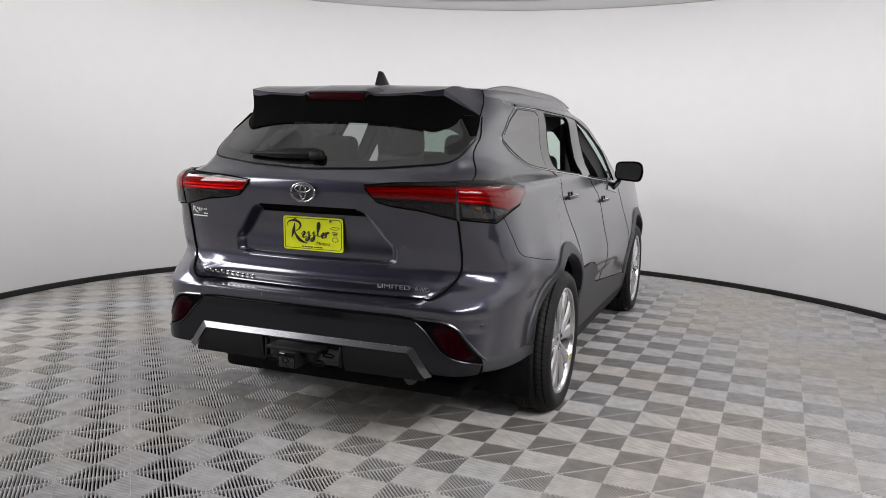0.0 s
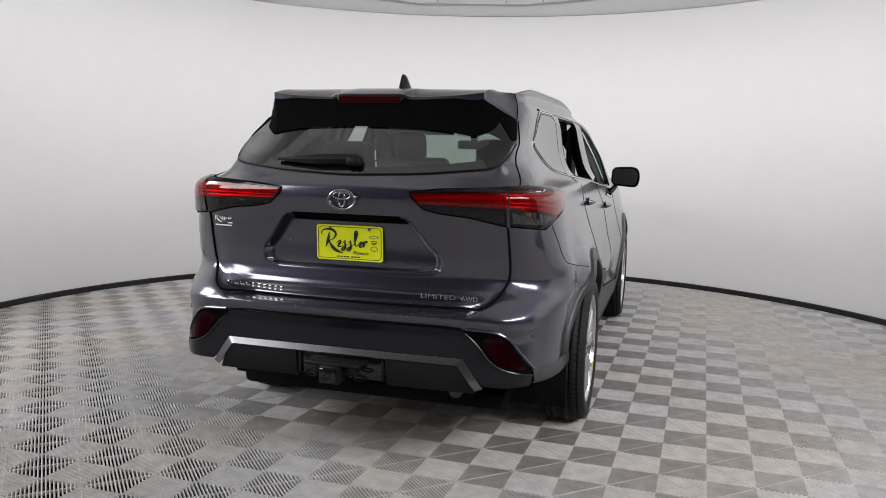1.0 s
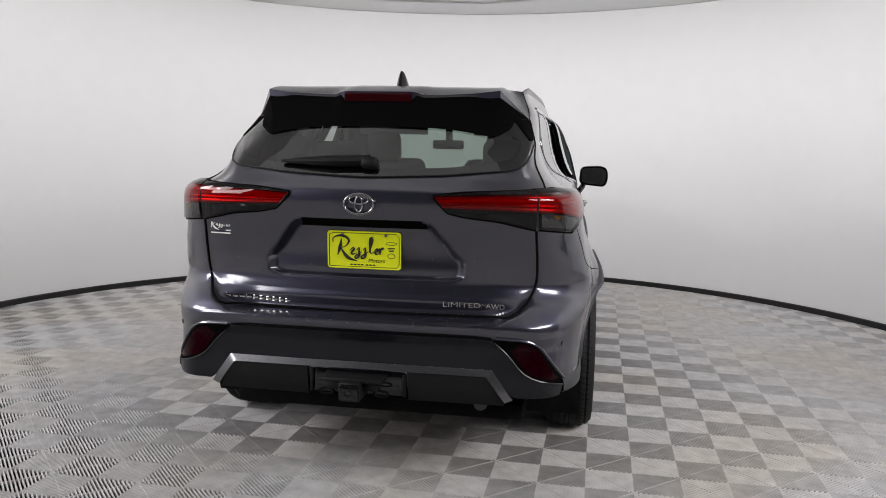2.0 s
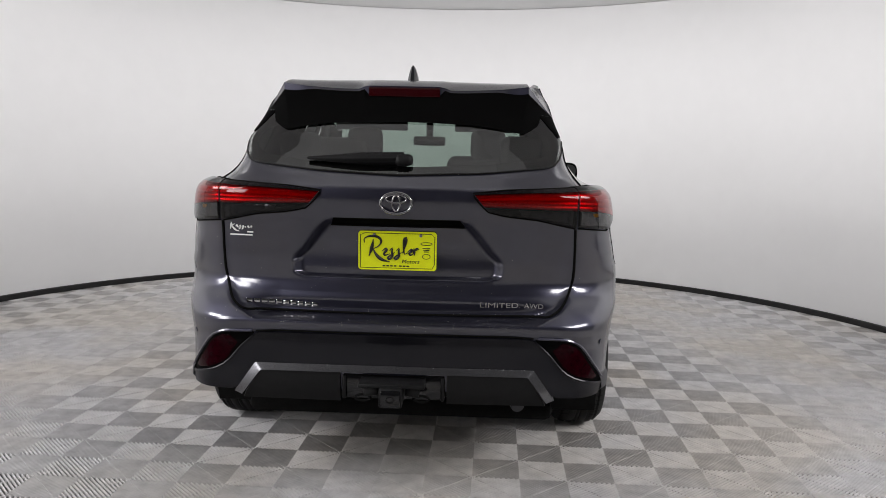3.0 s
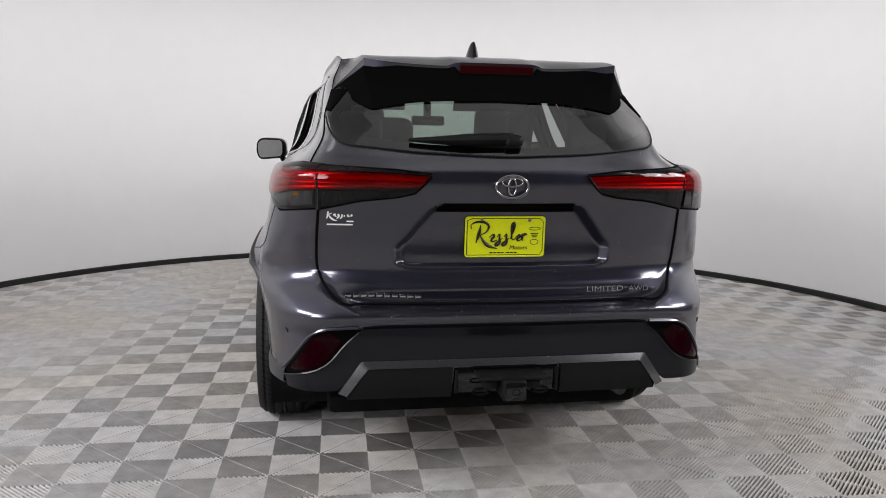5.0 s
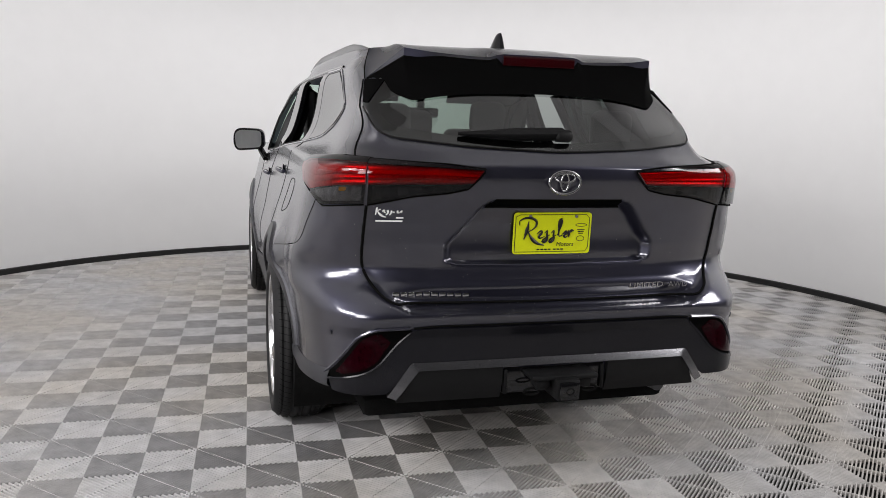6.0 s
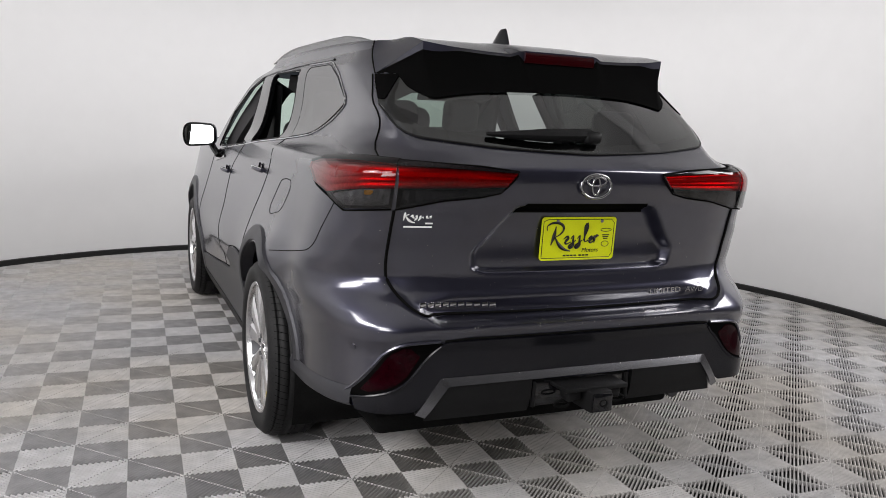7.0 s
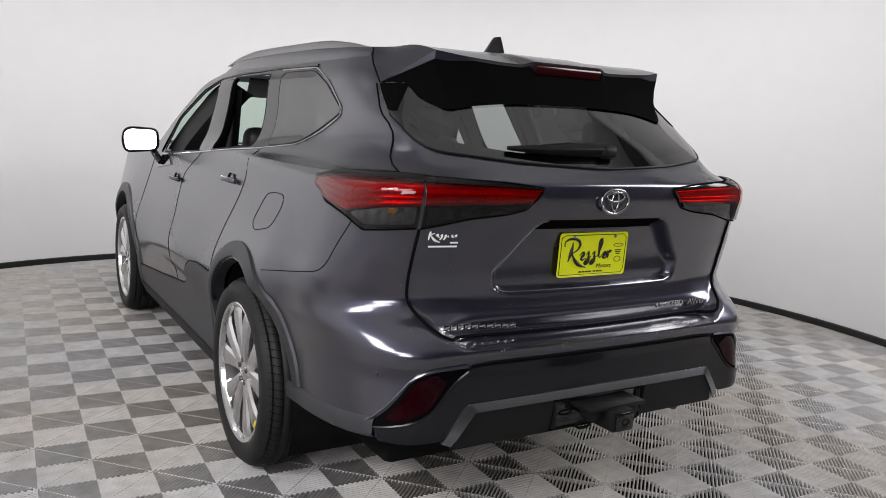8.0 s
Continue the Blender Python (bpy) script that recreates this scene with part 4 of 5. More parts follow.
def bumper(car):
    """Lower bumper pieces laid on the skin."""
    half_low = [(0.530, 0.537), (0.606, 0.445), (0.625, 0.432), (0.79, 0.436)]
    half_high = [(0.45, 0.664), (0.515, 0.662), (0.535, 0.655), (0.602, 0.592), (0.645, 0.538), (0.69, 0.511), (0.765, 0.489), (0.80, 0.476)]
    edge_low = [(-x, z) for x, z in half_low[::-1]] + [(0.0, 0.541)] + half_low
    edge_high = [(-x, z) for x, z in half_high[::-1]] + [(0.0, 0.666)] + half_high
    panel("bumper_insert", edge_low, edge_high, rear_point, CLAD, car, "dark grey bumper insert", 0.009, 170, 10, 0.02)
    seam("bumper_gap", rounded([(-0.53, 0.664), (-0.45, 0.670), (0.0, 0.672), (0.45, 0.670), (0.53, 0.664)], 0.02), rear_point, car, 0.007, GAP, 0.002)
    # skid trim: a slanted silver band with sloped legs
    panel("skid_trim", [(-0.588, 0.418), (-0.512, 0.513), (0.0, 0.517), (0.512, 0.513), (0.588, 0.418)], [(-0.618, 0.424), (-0.535, 0.539), (0.0, 0.542), (0.535, 0.539), (0.618, 0.424)], rear_point, SILVER, car, "satin silver skid trim band", 0.013, 161, 5, 0.03, 30, 0.011)
    panel("lower_valance", [(-0.585, 0.405), (-0.2, 0.402), (-0.205, 0.402)], [(-0.515, 0.517), (-0.21, 0.521), (-0.205, 0.521)], rear_point, BLACK_PLASTIC, car, "black lower valance", 0.018, 20, 6, 0.03)
    panel("lower_valance", [(0.205, 0.402), (0.21, 0.402), (0.585, 0.405)], [(0.205, 0.521), (0.21, 0.521), (0.515, 0.517)], rear_point, BLACK_PLASTIC, car, "black lower valance", 0.018, 20, 6, 0.03)
    # hitch recess and receiver
    y = -1.055
    box("hitch_recess", (0, y + 0.03, 0.458), (0.40, 0.06, 0.105), GLOSS_BLACK, car, bevel=0.008)
    for x in (-0.19, 0.19):
        box("hitch_cheek", (x, y + 0.006, 0.452), (0.014, 0.03, 0.092), BLACK_PLASTIC, car, bevel=0.004)
    box("hitch_plate", (0, y - 0.052, 0.488), (0.25, 0.105, 0.016), BLACK_PLASTIC, car, bevel=0.004)
    for sx in (-1, 1):
        box("hitch_wing", (sx * 0.078, y - 0.060, 0.462), (0.055, 0.06, 0.036), BLACK_PLASTIC, car, bevel=0.008, turn=(0, sx * 8, 0))
        tube("hitch_chain_loop", [(sx * (0.11 + 0.03 * math.cos(t)), y - 0.06, 0.43 + 0.012 * math.sin(t)) for t in np.linspace(0, 6.283, 17)[:-1]], 0.005, UNDER, car, "", 6, closed=True)
    receiver = box("hitch_receiver", (0, y - 0.070, 0.450), (0.086, 0.125, 0.076), BLACK_PLASTIC, car, "black tow hitch receiver with a square cover", bevel=0.008)
    box("hitch_cover", (0, y - 0.137, 0.450), (0.074, 0.014, 0.064), GLOSS_BLACK, receiver, bevel=0.006)
    tube("cover_mark", [(0.014 * math.cos(t), y - 0.145, 0.450 + 0.011 * math.sin(t)) for t in np.linspace(0, 6.283, 17)[:-1]], 0.002, UNDER, receiver, "", 5, closed=True)
    for side in (-1, 1):
        def on_rear(x, z, d):
            p = rear_point(abs(x), z, d)
            return Vector((p.x * side, p.y, p.z))
        pod = panel("reflector_surround", rounded([(0.538, 0.656), (0.602, 0.594), (0.645, 0.540), (0.69, 0.513), (0.80, 0.478)], 0.03, 4), rounded([(0.545, 0.661), (0.665, 0.657), (0.712, 0.630), (0.765, 0.552), (0.812, 0.482)], 0.03, 4), on_rear, SHADE_BLACK, car, "black reflector surround", 0.003, 40, 10, 0.010)
        panel("rear_reflector", rounded([(0.607, 0.612), (0.652, 0.546), (0.695, 0.520), (0.765, 0.500)], 0.02, 4), rounded([(0.640, 0.646), (0.668, 0.645), (0.705, 0.621), (0.755, 0.548), (0.782, 0.505)], 0.02, 4), on_rear, DARK_RED, pod, "dark red rear reflector", 0.006, 30, 9, 0.005)
        seam("surround_trim", rounded([(0.545, 0.665), (0.668, 0.661), (0.717, 0.633), (0.770, 0.555), (0.815, 0.485)], 0.03, 4), on_rear, pod, 0.011, PAINT, 0.003)
        seam("surround_trim", rounded([(0.540, 0.651), (0.602, 0.589), (0.645, 0.535), (0.69, 0.508), (0.765, 0.486), (0.80, 0.474)], 0.03, 4), on_rear, pod, 0.010, CLAD, 0.009)

        def on_skin(s, z, d):
            return lift(s, z, d, side)
        a, b = s_at_x(0.80, 0.45), s_at_y(-0.40, 0.45)
        n = 30
        verts = []
        for t in np.linspace(0, 1, n):
            sv = a + (b - a) * t
            verts += [on_skin(sv, zz, dd) for zz, dd in ((0.505 - 0.045 * t, 0.001), (0.482 - 0.045 * t, 0.012), (0.452 - 0.05 * t, 0.014), (0.440 - 0.045 * t, 0.004), (0.440 - 0.045 * t, -0.03))]
        part("bumper_lower_edge", verts, grid_faces(n, 5), ARCH_GREY, car, "satin grey bumper lower edge", 30)
        tube("parking_sensor", [on_skin(s_at_x(0.80, 0.66), 0.635, 0.0), on_skin(s_at_x(0.80, 0.66), 0.635, 0.004)], 0.010, PAINT, car, "", 12)


def dirt_specks(car):
    """Dried splashes along the ledges of the bumper and sparse specks on the paint."""
    rnd = random.Random(5)
    verts, faces = [], []

    def speck(p, r):
        b, n = len(verts), 6
        up = Vector((0, -0.7, 0.7))
        e1 = Vector((1, 0, 0))
        e2 = up.cross(e1)
        verts.append(p + up * r * 0.5)
        for k in range(n):
            a, q = 2 * math.pi * k / n, r * rnd.uniform(0.6, 1.2)
            verts.append(p + e1 * (q * math.cos(a)) + e2 * (q * math.sin(a)) - up * 0.0003)
        faces.extend((b, b + 1 + k, b + 1 + (k + 1) % n) for k in range(n))

    for _ in range(150):
        x = rnd.gauss(0.1, 0.3)
        if abs(x) < 0.54:
            speck(rear_point(x, 0.537 + rnd.uniform(-0.002, 0.003), 0.013), rnd.uniform(0.0008, 0.0024))
    for _ in range(110):
        x = rnd.uniform(-0.5, 0.56) if rnd.random() < 0.5 else rnd.gauss(0.42, 0.12)
        if abs(x) < 0.57:
            speck(rear_point(x, rnd.uniform(0.700, 0.735), 0.001), rnd.uniform(0.0007, 0.002))
    for _ in range(60):
        speck(rear_point(rnd.uniform(-0.75, 0.75), rnd.uniform(0.56, 1.02), 0.012 if rnd.random() < 0.01 else 0.002), rnd.uniform(0.0006, 0.0014))
    for _ in range(40):
        x = rnd.uniform(-0.55, 0.55)
        speck(rear_point(x, 1.279 - 0.013 * (1 - (x / 0.6) ** 2) + rnd.uniform(0, 0.01), 0.010), rnd.uniform(0.0006, 0.0013))
    tagged(part("dirt_specks", verts, faces, DUST, car, flat=True), kind="stuff")


def wheel(car, x_side, y):
    """Tyre with tread, alloy rim with five pairs of spokes."""
    root = new("wheel")
    root.parent = car
    root.location = (x_side * (0.832 if y < 1 else 0.818), y, 0.377)
    root.rotation_euler = (0, 0, 0 if x_side > 0 else math.pi)
    tagged(root, label="alloy wheel with a road tyre")
    r0, hw = 0.379, 0.113
    prof = []
    for t in np.linspace(-1, 1, 25):
        a = t * hw
        drop = 0.028 * abs(t) ** 5
        groove = 0.008 if any(abs(abs(t) - g) < 0.045 for g in (0.08, 0.42, 0.72)) else 0.0
        prof.append((a * 0.96, r0 - drop - groove))
    prof += [(hw * 1.03, 0.345), (hw * 1.06, 0.32), (hw * 1.03, 0.295), (hw * 0.93, 0.279), (hw * 0.8, 0.262), (-hw * 0.8, 0.262), (-hw * 0.9, 0.272), (-hw * 1.02, 0.29), (-hw * 1.06, 0.32), (-hw * 1.03, 0.345)]
    v, f = lathe(prof, 72)
    tyre = part("tyre", v, f, RUBBER, root, "black tyre with grooved tread", 50)
    # fine cross cuts between the grooves, as thin dark slits
    for side in (-1, 1):
        verts, faces = [], []
        for k in range(80):
            a = 2 * math.pi * k / 80
            b = len(verts)
            for dx, dr in ((0.052, 0.3785), (0.080, 0.3755), (0.100, 0.3625)):
                for da in (-0.003, 0.003):
                    aa = a + da + 0.9 * (dx - 0.05)
                    verts.append((side * dx, (dr + 0.0012) * math.cos(aa), (dr + 0.0012) * math.sin(aa)))
            for q in (0, 2):
                faces.append((b + q, b + q + 1, b + q + 3, b + q + 2))
        tagged(part("tread_slits", verts, faces, GAP, tyre, flat=True), kind="stuff")
    v, f = lathe([(0.106, 0.282), (0.110, 0.277), (0.106, 0.266), (0.088, 0.260), (0.088, 0.268)], 64)
    rim = part("rim", v, f, ALLOY, root, "bright alloy rim", 35)
    v, f = lathe([(0.088, 0.2595), (0.06, 0.250), (0.0, 0.238), (-0.10, 0.245), (-0.10, 0.262), (0.087, 0.2655)], 64)
    part("barrel", v, f, ALLOY_DARK, rim, "dark alloy barrel", 35)
    prof = [(-0.02, 0.02), (-0.02, 0.236), (-0.03, 0.236), (-0.03, 0.02)]
    v, f = lathe(prof, 48)
    part("brake_disc", v, f, ALLOY_DARK, root, "dark brake disc", 35)
    for k in range(5):
        for q in (-1, 1):
            a0 = 2 * math.pi * k / 5 + 0.3
            verts = []
            n = 12
            for i in range(n):
                t = i / (n - 1)
                r = 0.046 + 0.222 * t
                a = a0 + q * (0.20 + 0.115 * t)
                wdt = 0.024 + 0.027 * t**1.3
                crown = 0.086 + 0.004 * math.sin(t * 3.1) + 0.013 * t - 0.010 * max(0, t - 0.85) / 0.15
                c, sn = math.cos(a), math.sin(a)
                for dw, dx in ((-1, -0.045), (-1, -0.010), (-0.72, 0.0), (0.15 * q, 0.004), (0.72, 0.0), (1, -0.010), (1, -0.045)):
                    verts.append((crown + dx, r * c - dw * wdt * sn, r * sn + dw * wdt * c))
            faces = [(i * 7 + j, i * 7 + (j + 1) % 7, (i + 1) * 7 + (j + 1) % 7, (i + 1) * 7 + j) for i in range(n - 1) for j in range(7)]
            faces += [tuple(range(7))[::-1], tuple((n - 1) * 7 + j for j in range(7))]
            part("spoke", verts, faces, ALLOY, root, "", 22)
    v, f = lathe([(0.09, 0.001), (0.088, 0.03), (0.08, 0.066), (0.03, 0.07), (0.03, 0.001)], 32)
    part("wheel_cap", v, f, ALLOY, root, "", 30)
    for k in range(5):
        a = 2 * math.pi * k / 5 + 0.3
        tube("wheel_nut", [(0.075, 0.048 * math.cos(a), 0.048 * math.sin(a)), (0.092, 0.048 * math.cos(a), 0.048 * math.sin(a))], 0.010, ALLOY_DARK, root, "", 6)
    if y < 1:
        box("balance_tag", (0.106, 0.22, -0.14), (0.004, 0.012, 0.03), SPECK, root, "yellow tag", bevel=0.001, turn=(-32, 0, 0))
    return root


def arch(car, side, y):
    """Wheel arch cladding ring and the dark liner."""
    n = 44
    for name, mat in (("arch_cladding", ARCH_GREY),):
        verts = []
        for i in range(n):
            a = radians(-12 + (182 if y < 1 else 204) * i / (n - 1))
            for r, d in ((ARCH_R - 0.012, -0.05), (ARCH_R - 0.012, 0.008), (ARCH_R + 0.004, 0.014), (ARCH_R + 0.046, 0.010), (ARCH_R + 0.052, -0.004)):
                yy, zz = y + r * math.cos(a), max(0.24, ARCH_Z + r * math.sin(a))
                verts.append(side_point(yy, zz, d, side))
        part(name, verts, grid_faces(n, 5), mat, car, "grey wheel arch cladding", 40)
    verts = []
    for i in range(n):
        a = radians(-25 + 230 * i / (n - 1))
        for x in (0.50, 0.88):
            verts.append((side * x, y + (ARCH_R - 0.006) * math.cos(a), ARCH_Z + (ARCH_R - 0.006) * math.sin(a)))
    part("arch_liner", verts, grid_faces(n, 2), UNDER, car, "", 60)
    v = [(side * 0.50, y + 0.5 * math.cos(t), ARCH_Z + 0.5 * math.sin(t)) for t in np.linspace(-0.5, math.pi + 0.5, 24)]
    part("arch_wall", v, [tuple(range(24))], UNDER, car)


def side_details(car, side):
    def pl(y, z, d):
        return side_point(y, z, d, side)
    # sill cladding, high beside the rear arch and low under the front door
    panel("sill_cladding", [(0.40, 0.235), (2.42, 0.235)], [(0.42, 0.70), (0.72, 0.690), (0.86, 0.675), (0.95, 0.635), (1.06, 0.535), (1.14, 0.51), (1.7, 0.455), (2.30, 0.405), (2.40, 0.44)], pl, ARCH_GREY, car, "grey sill cladding", 0.008, 80, 12, 0.03)
    panel("sill_step", [(0.47, 0.222), (2.38, 0.222)], [(0.46, 0.300), (2.40, 0.300)], pl, BLACK_PLASTIC, car, "black lower sill edge", 0.013, 40, 4, 0.03)
    # door gaps
    seam("door_gap", rounded([(0.285, 1.252), (0.205, 1.16), (0.25, 1.06), (0.36, 0.905), (0.41, 0.80), (0.42, 0.705)], 0.06, 5), pl, car, 0.004, GAP, 0.0)
    seam("door_gap", rounded([(1.0, 1.208), (1.30, 1.07), (1.36, 0.70), (1.30, 0.50)], 0.06, 4), pl, car, 0.004, GAP, 0.0)
    seam("door_gap", rounded([(2.36, 0.47), (2.32, 0.70), (2.10, 1.12)], 0.06, 4), pl, car, 0.004, GAP, 0.0)
    seam("door_gap", rounded([(0.43, 0.708), (0.72, 0.698), (0.87, 0.682), (0.955, 0.642), (1.065, 0.543), (1.14, 0.518), (1.7, 0.463), (2.32, 0.415)], 0.03, 4), pl, car, 0.004, GAP, 0.002)
    seam("bumper_seam", rounded([(-0.82, 1.088), (-0.762, 0.998), (-0.728, 0.935), (-0.69, 0.908), (-0.50, 0.875), (-0.30, 0.846)], 0.03, 4), pl, car, 0.0035, GAP, 0.0)
    # window frames, chrome sill line
    for poly in (QUARTER, DOOR_R, DOOR_F):
        seam("window_frame", list(poly) + [poly[0]], pl, car, 0.008, BLACK_PLASTIC, -0.001, n=90)
    chrome = rounded([(0.40, 1.594), (0.02, 1.592), (-0.140, 1.540), (-0.338, 1.416), (-0.20, 1.352), (-0.03, 1.287), (0.285, 1.256), (1.10, 1.197), (1.90, 1.145)], 0.05, 5)
    seam("chrome_window_line", chrome, pl, car, 0.0062, CHROME, 0.002, n=150, label="chrome window line")
    seam("window_top_line", [(0.03, 1.601), (0.45, 1.604), (0.95, 1.590), (1.15, 1.572), (1.37, 1.515), (1.68, 1.37), (1.92, 1.16)], pl, car, 0.012, GLOSS_BLACK, 0.001, n=80)
    panel("quarter_window", [(-0.315, 1.418), (-0.02, 1.295), (0.10, 1.278), (0.268, 1.266)], [(-0.312, 1.424), (-0.13, 1.527), (0.03, 1.582), (0.378, 1.584)], pl, SIDE_GLASS, car, "dark tinted quarter window", 0.002, 30, 12, 0.004)
    for name, low, high in (("pillar_cover", [(0.262, 1.266), (0.405, 1.258)], [(0.372, 1.586), (0.515, 1.585)]), ("pillar_cover", [(0.855, 1.220), (1.075, 1.204)], [(0.965, 1.580), (1.155, 1.566)])):
        panel(name, low, high, pl, GLOSS_BLACK, car, "dark grey door pillar cover", 0.001, 8, 16, 0.02)
    # fuel flap on the left flank
    if side < 0:
        seam("fuel_flap_gap", rounded([(-0.18, 1.112), (-0.28, 1.112), (-0.285, 1.075), (-0.215, 0.985), (-0.06, 0.955), (-0.005, 0.985), (-0.09, 1.10), (-0.18, 1.112)], 0.035, 5), pl, car, 0.0035, GAP, 0.0, n=60)
    # handles
    for y, z in ((0.42, 1.108), (1.43, 1.035)):
        base = pl(y, z, 0.0)
        cup = new("door_handle")
        cup.parent = car
        cup.location = base
        tagged(cup, label="body-coloured door handle with chrome edge")
        path = [(side * (0.004 + 0.030 * math.sin(math.pi * t) ** 0.6), -0.10 + 0.20 * t, 0.008 * math.sin(math.pi * t)) for t in np.linspace(0.02, 0.98, 18)]
        tube("grip", path, 0.011, PAINT, cup, "", 8)
        tube("chrome_edge", [(p[0] + side * 0.004, p[1], p[2] + 0.009) for p in path], 0.003, CHROME, cup, "", 6)
        v = [(side * (0.003 - 0.02 * (r < 0.5)), 0.05 * r * math.cos(t) , 0.034 * r * math.sin(t)) for r in (0.3, 1.0) for t in np.linspace(0, 6.283, 21)[:-1]]
        part("cup", v, [(i, (i + 1) % 20, 20 + (i + 1) % 20, 20 + i) for i in range(20)] + [tuple(range(20))], GLOSS_BLACK, cup, "")


def door_mirror(car, side):
    m = new("door_mirror")
    m.parent = car
    m.location = (side * 0.955, 1.93, 1.225)
    m.rotation_euler = (0, 0, radians(-18.5 if side < 0 else 8))
    tagged(m, label="black door mirror")
    shape = rounded([(-0.100, -0.060), (0.085, -0.078), (0.108, -0.02), (0.100, 0.055), (0.06, 0.078), (-0.095, 0.072)], 0.04, 5, True)
    rows = ((-0.060, 0.93), (-0.068, 0.96), (-0.062, 1.0), (-0.02, 1.0), (0.03, 0.92), (0.065, 0.72), (0.085, 0.42), (0.09, 0.08))
    n = len(shape)
    verts = [(side * x * k, y, z * k) for y, k in rows for x, z in shape]
    faces = [(r * n + i, r * n + (i + 1) % n, (r + 1) * n + (i + 1) % n, (r + 1) * n + i) for r in range(len(rows) - 1) for i in range(n)]
    faces += [tuple(range(n)), tuple((len(rows) - 1) * n + i for i in range(n))]
    part("housing", verts, faces, GLOSS_BLACK, m, "gloss black mirror housing", 50)
    outline = rounded([(-0.088, -0.045), (0.075, -0.058), (0.090, 0.03), (0.06, 0.058), (-0.085, 0.055)], 0.03, 5, True)
    turned = pose(0, -0.077, 0, -5) if side < 0 else pose(0, -0.072, 0)
    pane = [turned @ Vector((x * side * 1.03, 0, z * 1.08)) for x, z in outline]
    part("mirror_pane", pane + [(x, y + 0.004, z) for x, y, z in pane], [tuple(range(len(pane)))] + [(i, (i + 1) % len(pane), len(pane) + (i + 1) % len(pane), len(pane) + i) for i in range(len(pane))], MIRROR, m, "mirror glass", 30)
    tube("mirror_arm", [(-side * 0.05, 0.0, -0.04), (-side * 0.075, 0.0, -0.085), (-side * 0.11, -0.03, -0.125)], 0.026, GLOSS_BLACK, m, "", 10, 0.7)
    panel("mirror_base", [(1.62, 1.10), (1.98, 1.06)], [(1.70, 1.145), (1.95, 1.14)], lambda y, z, d: side_point(y, z, d, side), GLOSS_BLACK, car, "gloss black mirror base", 0.008, 10, 5, 0.02)


def front(car):
    """Bonnet and windscreen, hidden behind the cabin for most of the walk."""
    nx, ny = 25, 30
    verts = []
    for i in range(nx):
        for j in range(ny):
            u, t = -1 + 2 * i / (nx - 1), j / (ny - 1)
            y = 1.75 + (NOSE - 1.75) * t
            w = side_width(y, BELT)
            verts.append((u * w, y, BELT + (0.05 - 0.04 * t) * (1 - abs(u) ** 4) - 0.14 * t**3 * (1 - abs(u) ** 6)))
    part("bonnet", verts, grid_faces(nx, ny), PAINT, car, "grey bonnet", 60)
    verts, nx, nz = [], 25, 14
    for j in range(nz):
        z = 1.185 + (1.58 - 1.185) * j / (nz - 1)
        w, y = side_width(wind_line(z), z), wind_line(z)
        for i in range(nx):
            a = math.pi * i / (nx - 1)
            verts.append((w * 0.985 * math.cos(a), y + 0.202 * math.sin(a), z))
    ws = part("windscreen", verts, grid_faces(nz, nx), FRONT_GLASS, car, "clear green-tinted windscreen", 60)
    ws.visible_shadow = False
    for side in (-1, 1):
        box("headlamp", (side * 0.56, NOSE - 0.16, 0.90), (0.30, 0.24, 0.10), SMOKE, car, "slim headlamp", bevel=0.03)
    box("grille", (0, NOSE + 0.045, 0.62), (0.9, 0.05, 0.34), BLACK_PLASTIC, car, "black grille", bevel=0.02)
    box("underbody", (0, 1.4, 0.27), (1.3, 4.3, 0.08), UNDER, car, "dark underbody", bevel=0.03)
    box("underbody_side", (0.72, 1.42, 0.25), (0.28, 1.95, 0.06), UNDER, car, "", bevel=0.02)
    box("underbody_side", (-0.72, 1.42, 0.25), (0.28, 1.95, 0.06), UNDER, car, "", bevel=0.02)
    tube("rear_silencer", [(-0.45, -0.62, 0.33), (0.45, -0.62, 0.33)], 0.10, UNDER, car, "dark silencer box", 14)
    tube("exhaust_tip", [(0.44, -0.72, 0.385), (0.47, -0.86, 0.372), (0.485, -0.97, 0.372)], 0.028, ALLOY_DARK, car, "dull steel exhaust tip", 16)
    box("spare_wheel_carrier", (0, -0.35, 0.38), (0.72, 0.62, 0.16), UNDER, car, "", bevel=0.06)
    for side in (-1, 1):
        verts = []
        for s in np.linspace(s_at_x(0.55, 0.445), s_at_y(-0.46, 0.445), 24):
            p = skin(s, 0.447)
            verts += [(side * p.x, p.y, p.z), (side * p.x * 0.72, max(p.y, -0.80) * 0.75 - 0.1, 0.46)]
        part("bumper_underside", verts, grid_faces(24, 2), UNDER, car)
    for x in (-0.29, 0.29):
        box("rear_bumper_skirt", (x, -0.88, 0.42), (0.56, 0.20, 0.06), UNDER, car, "", bevel=0.03)


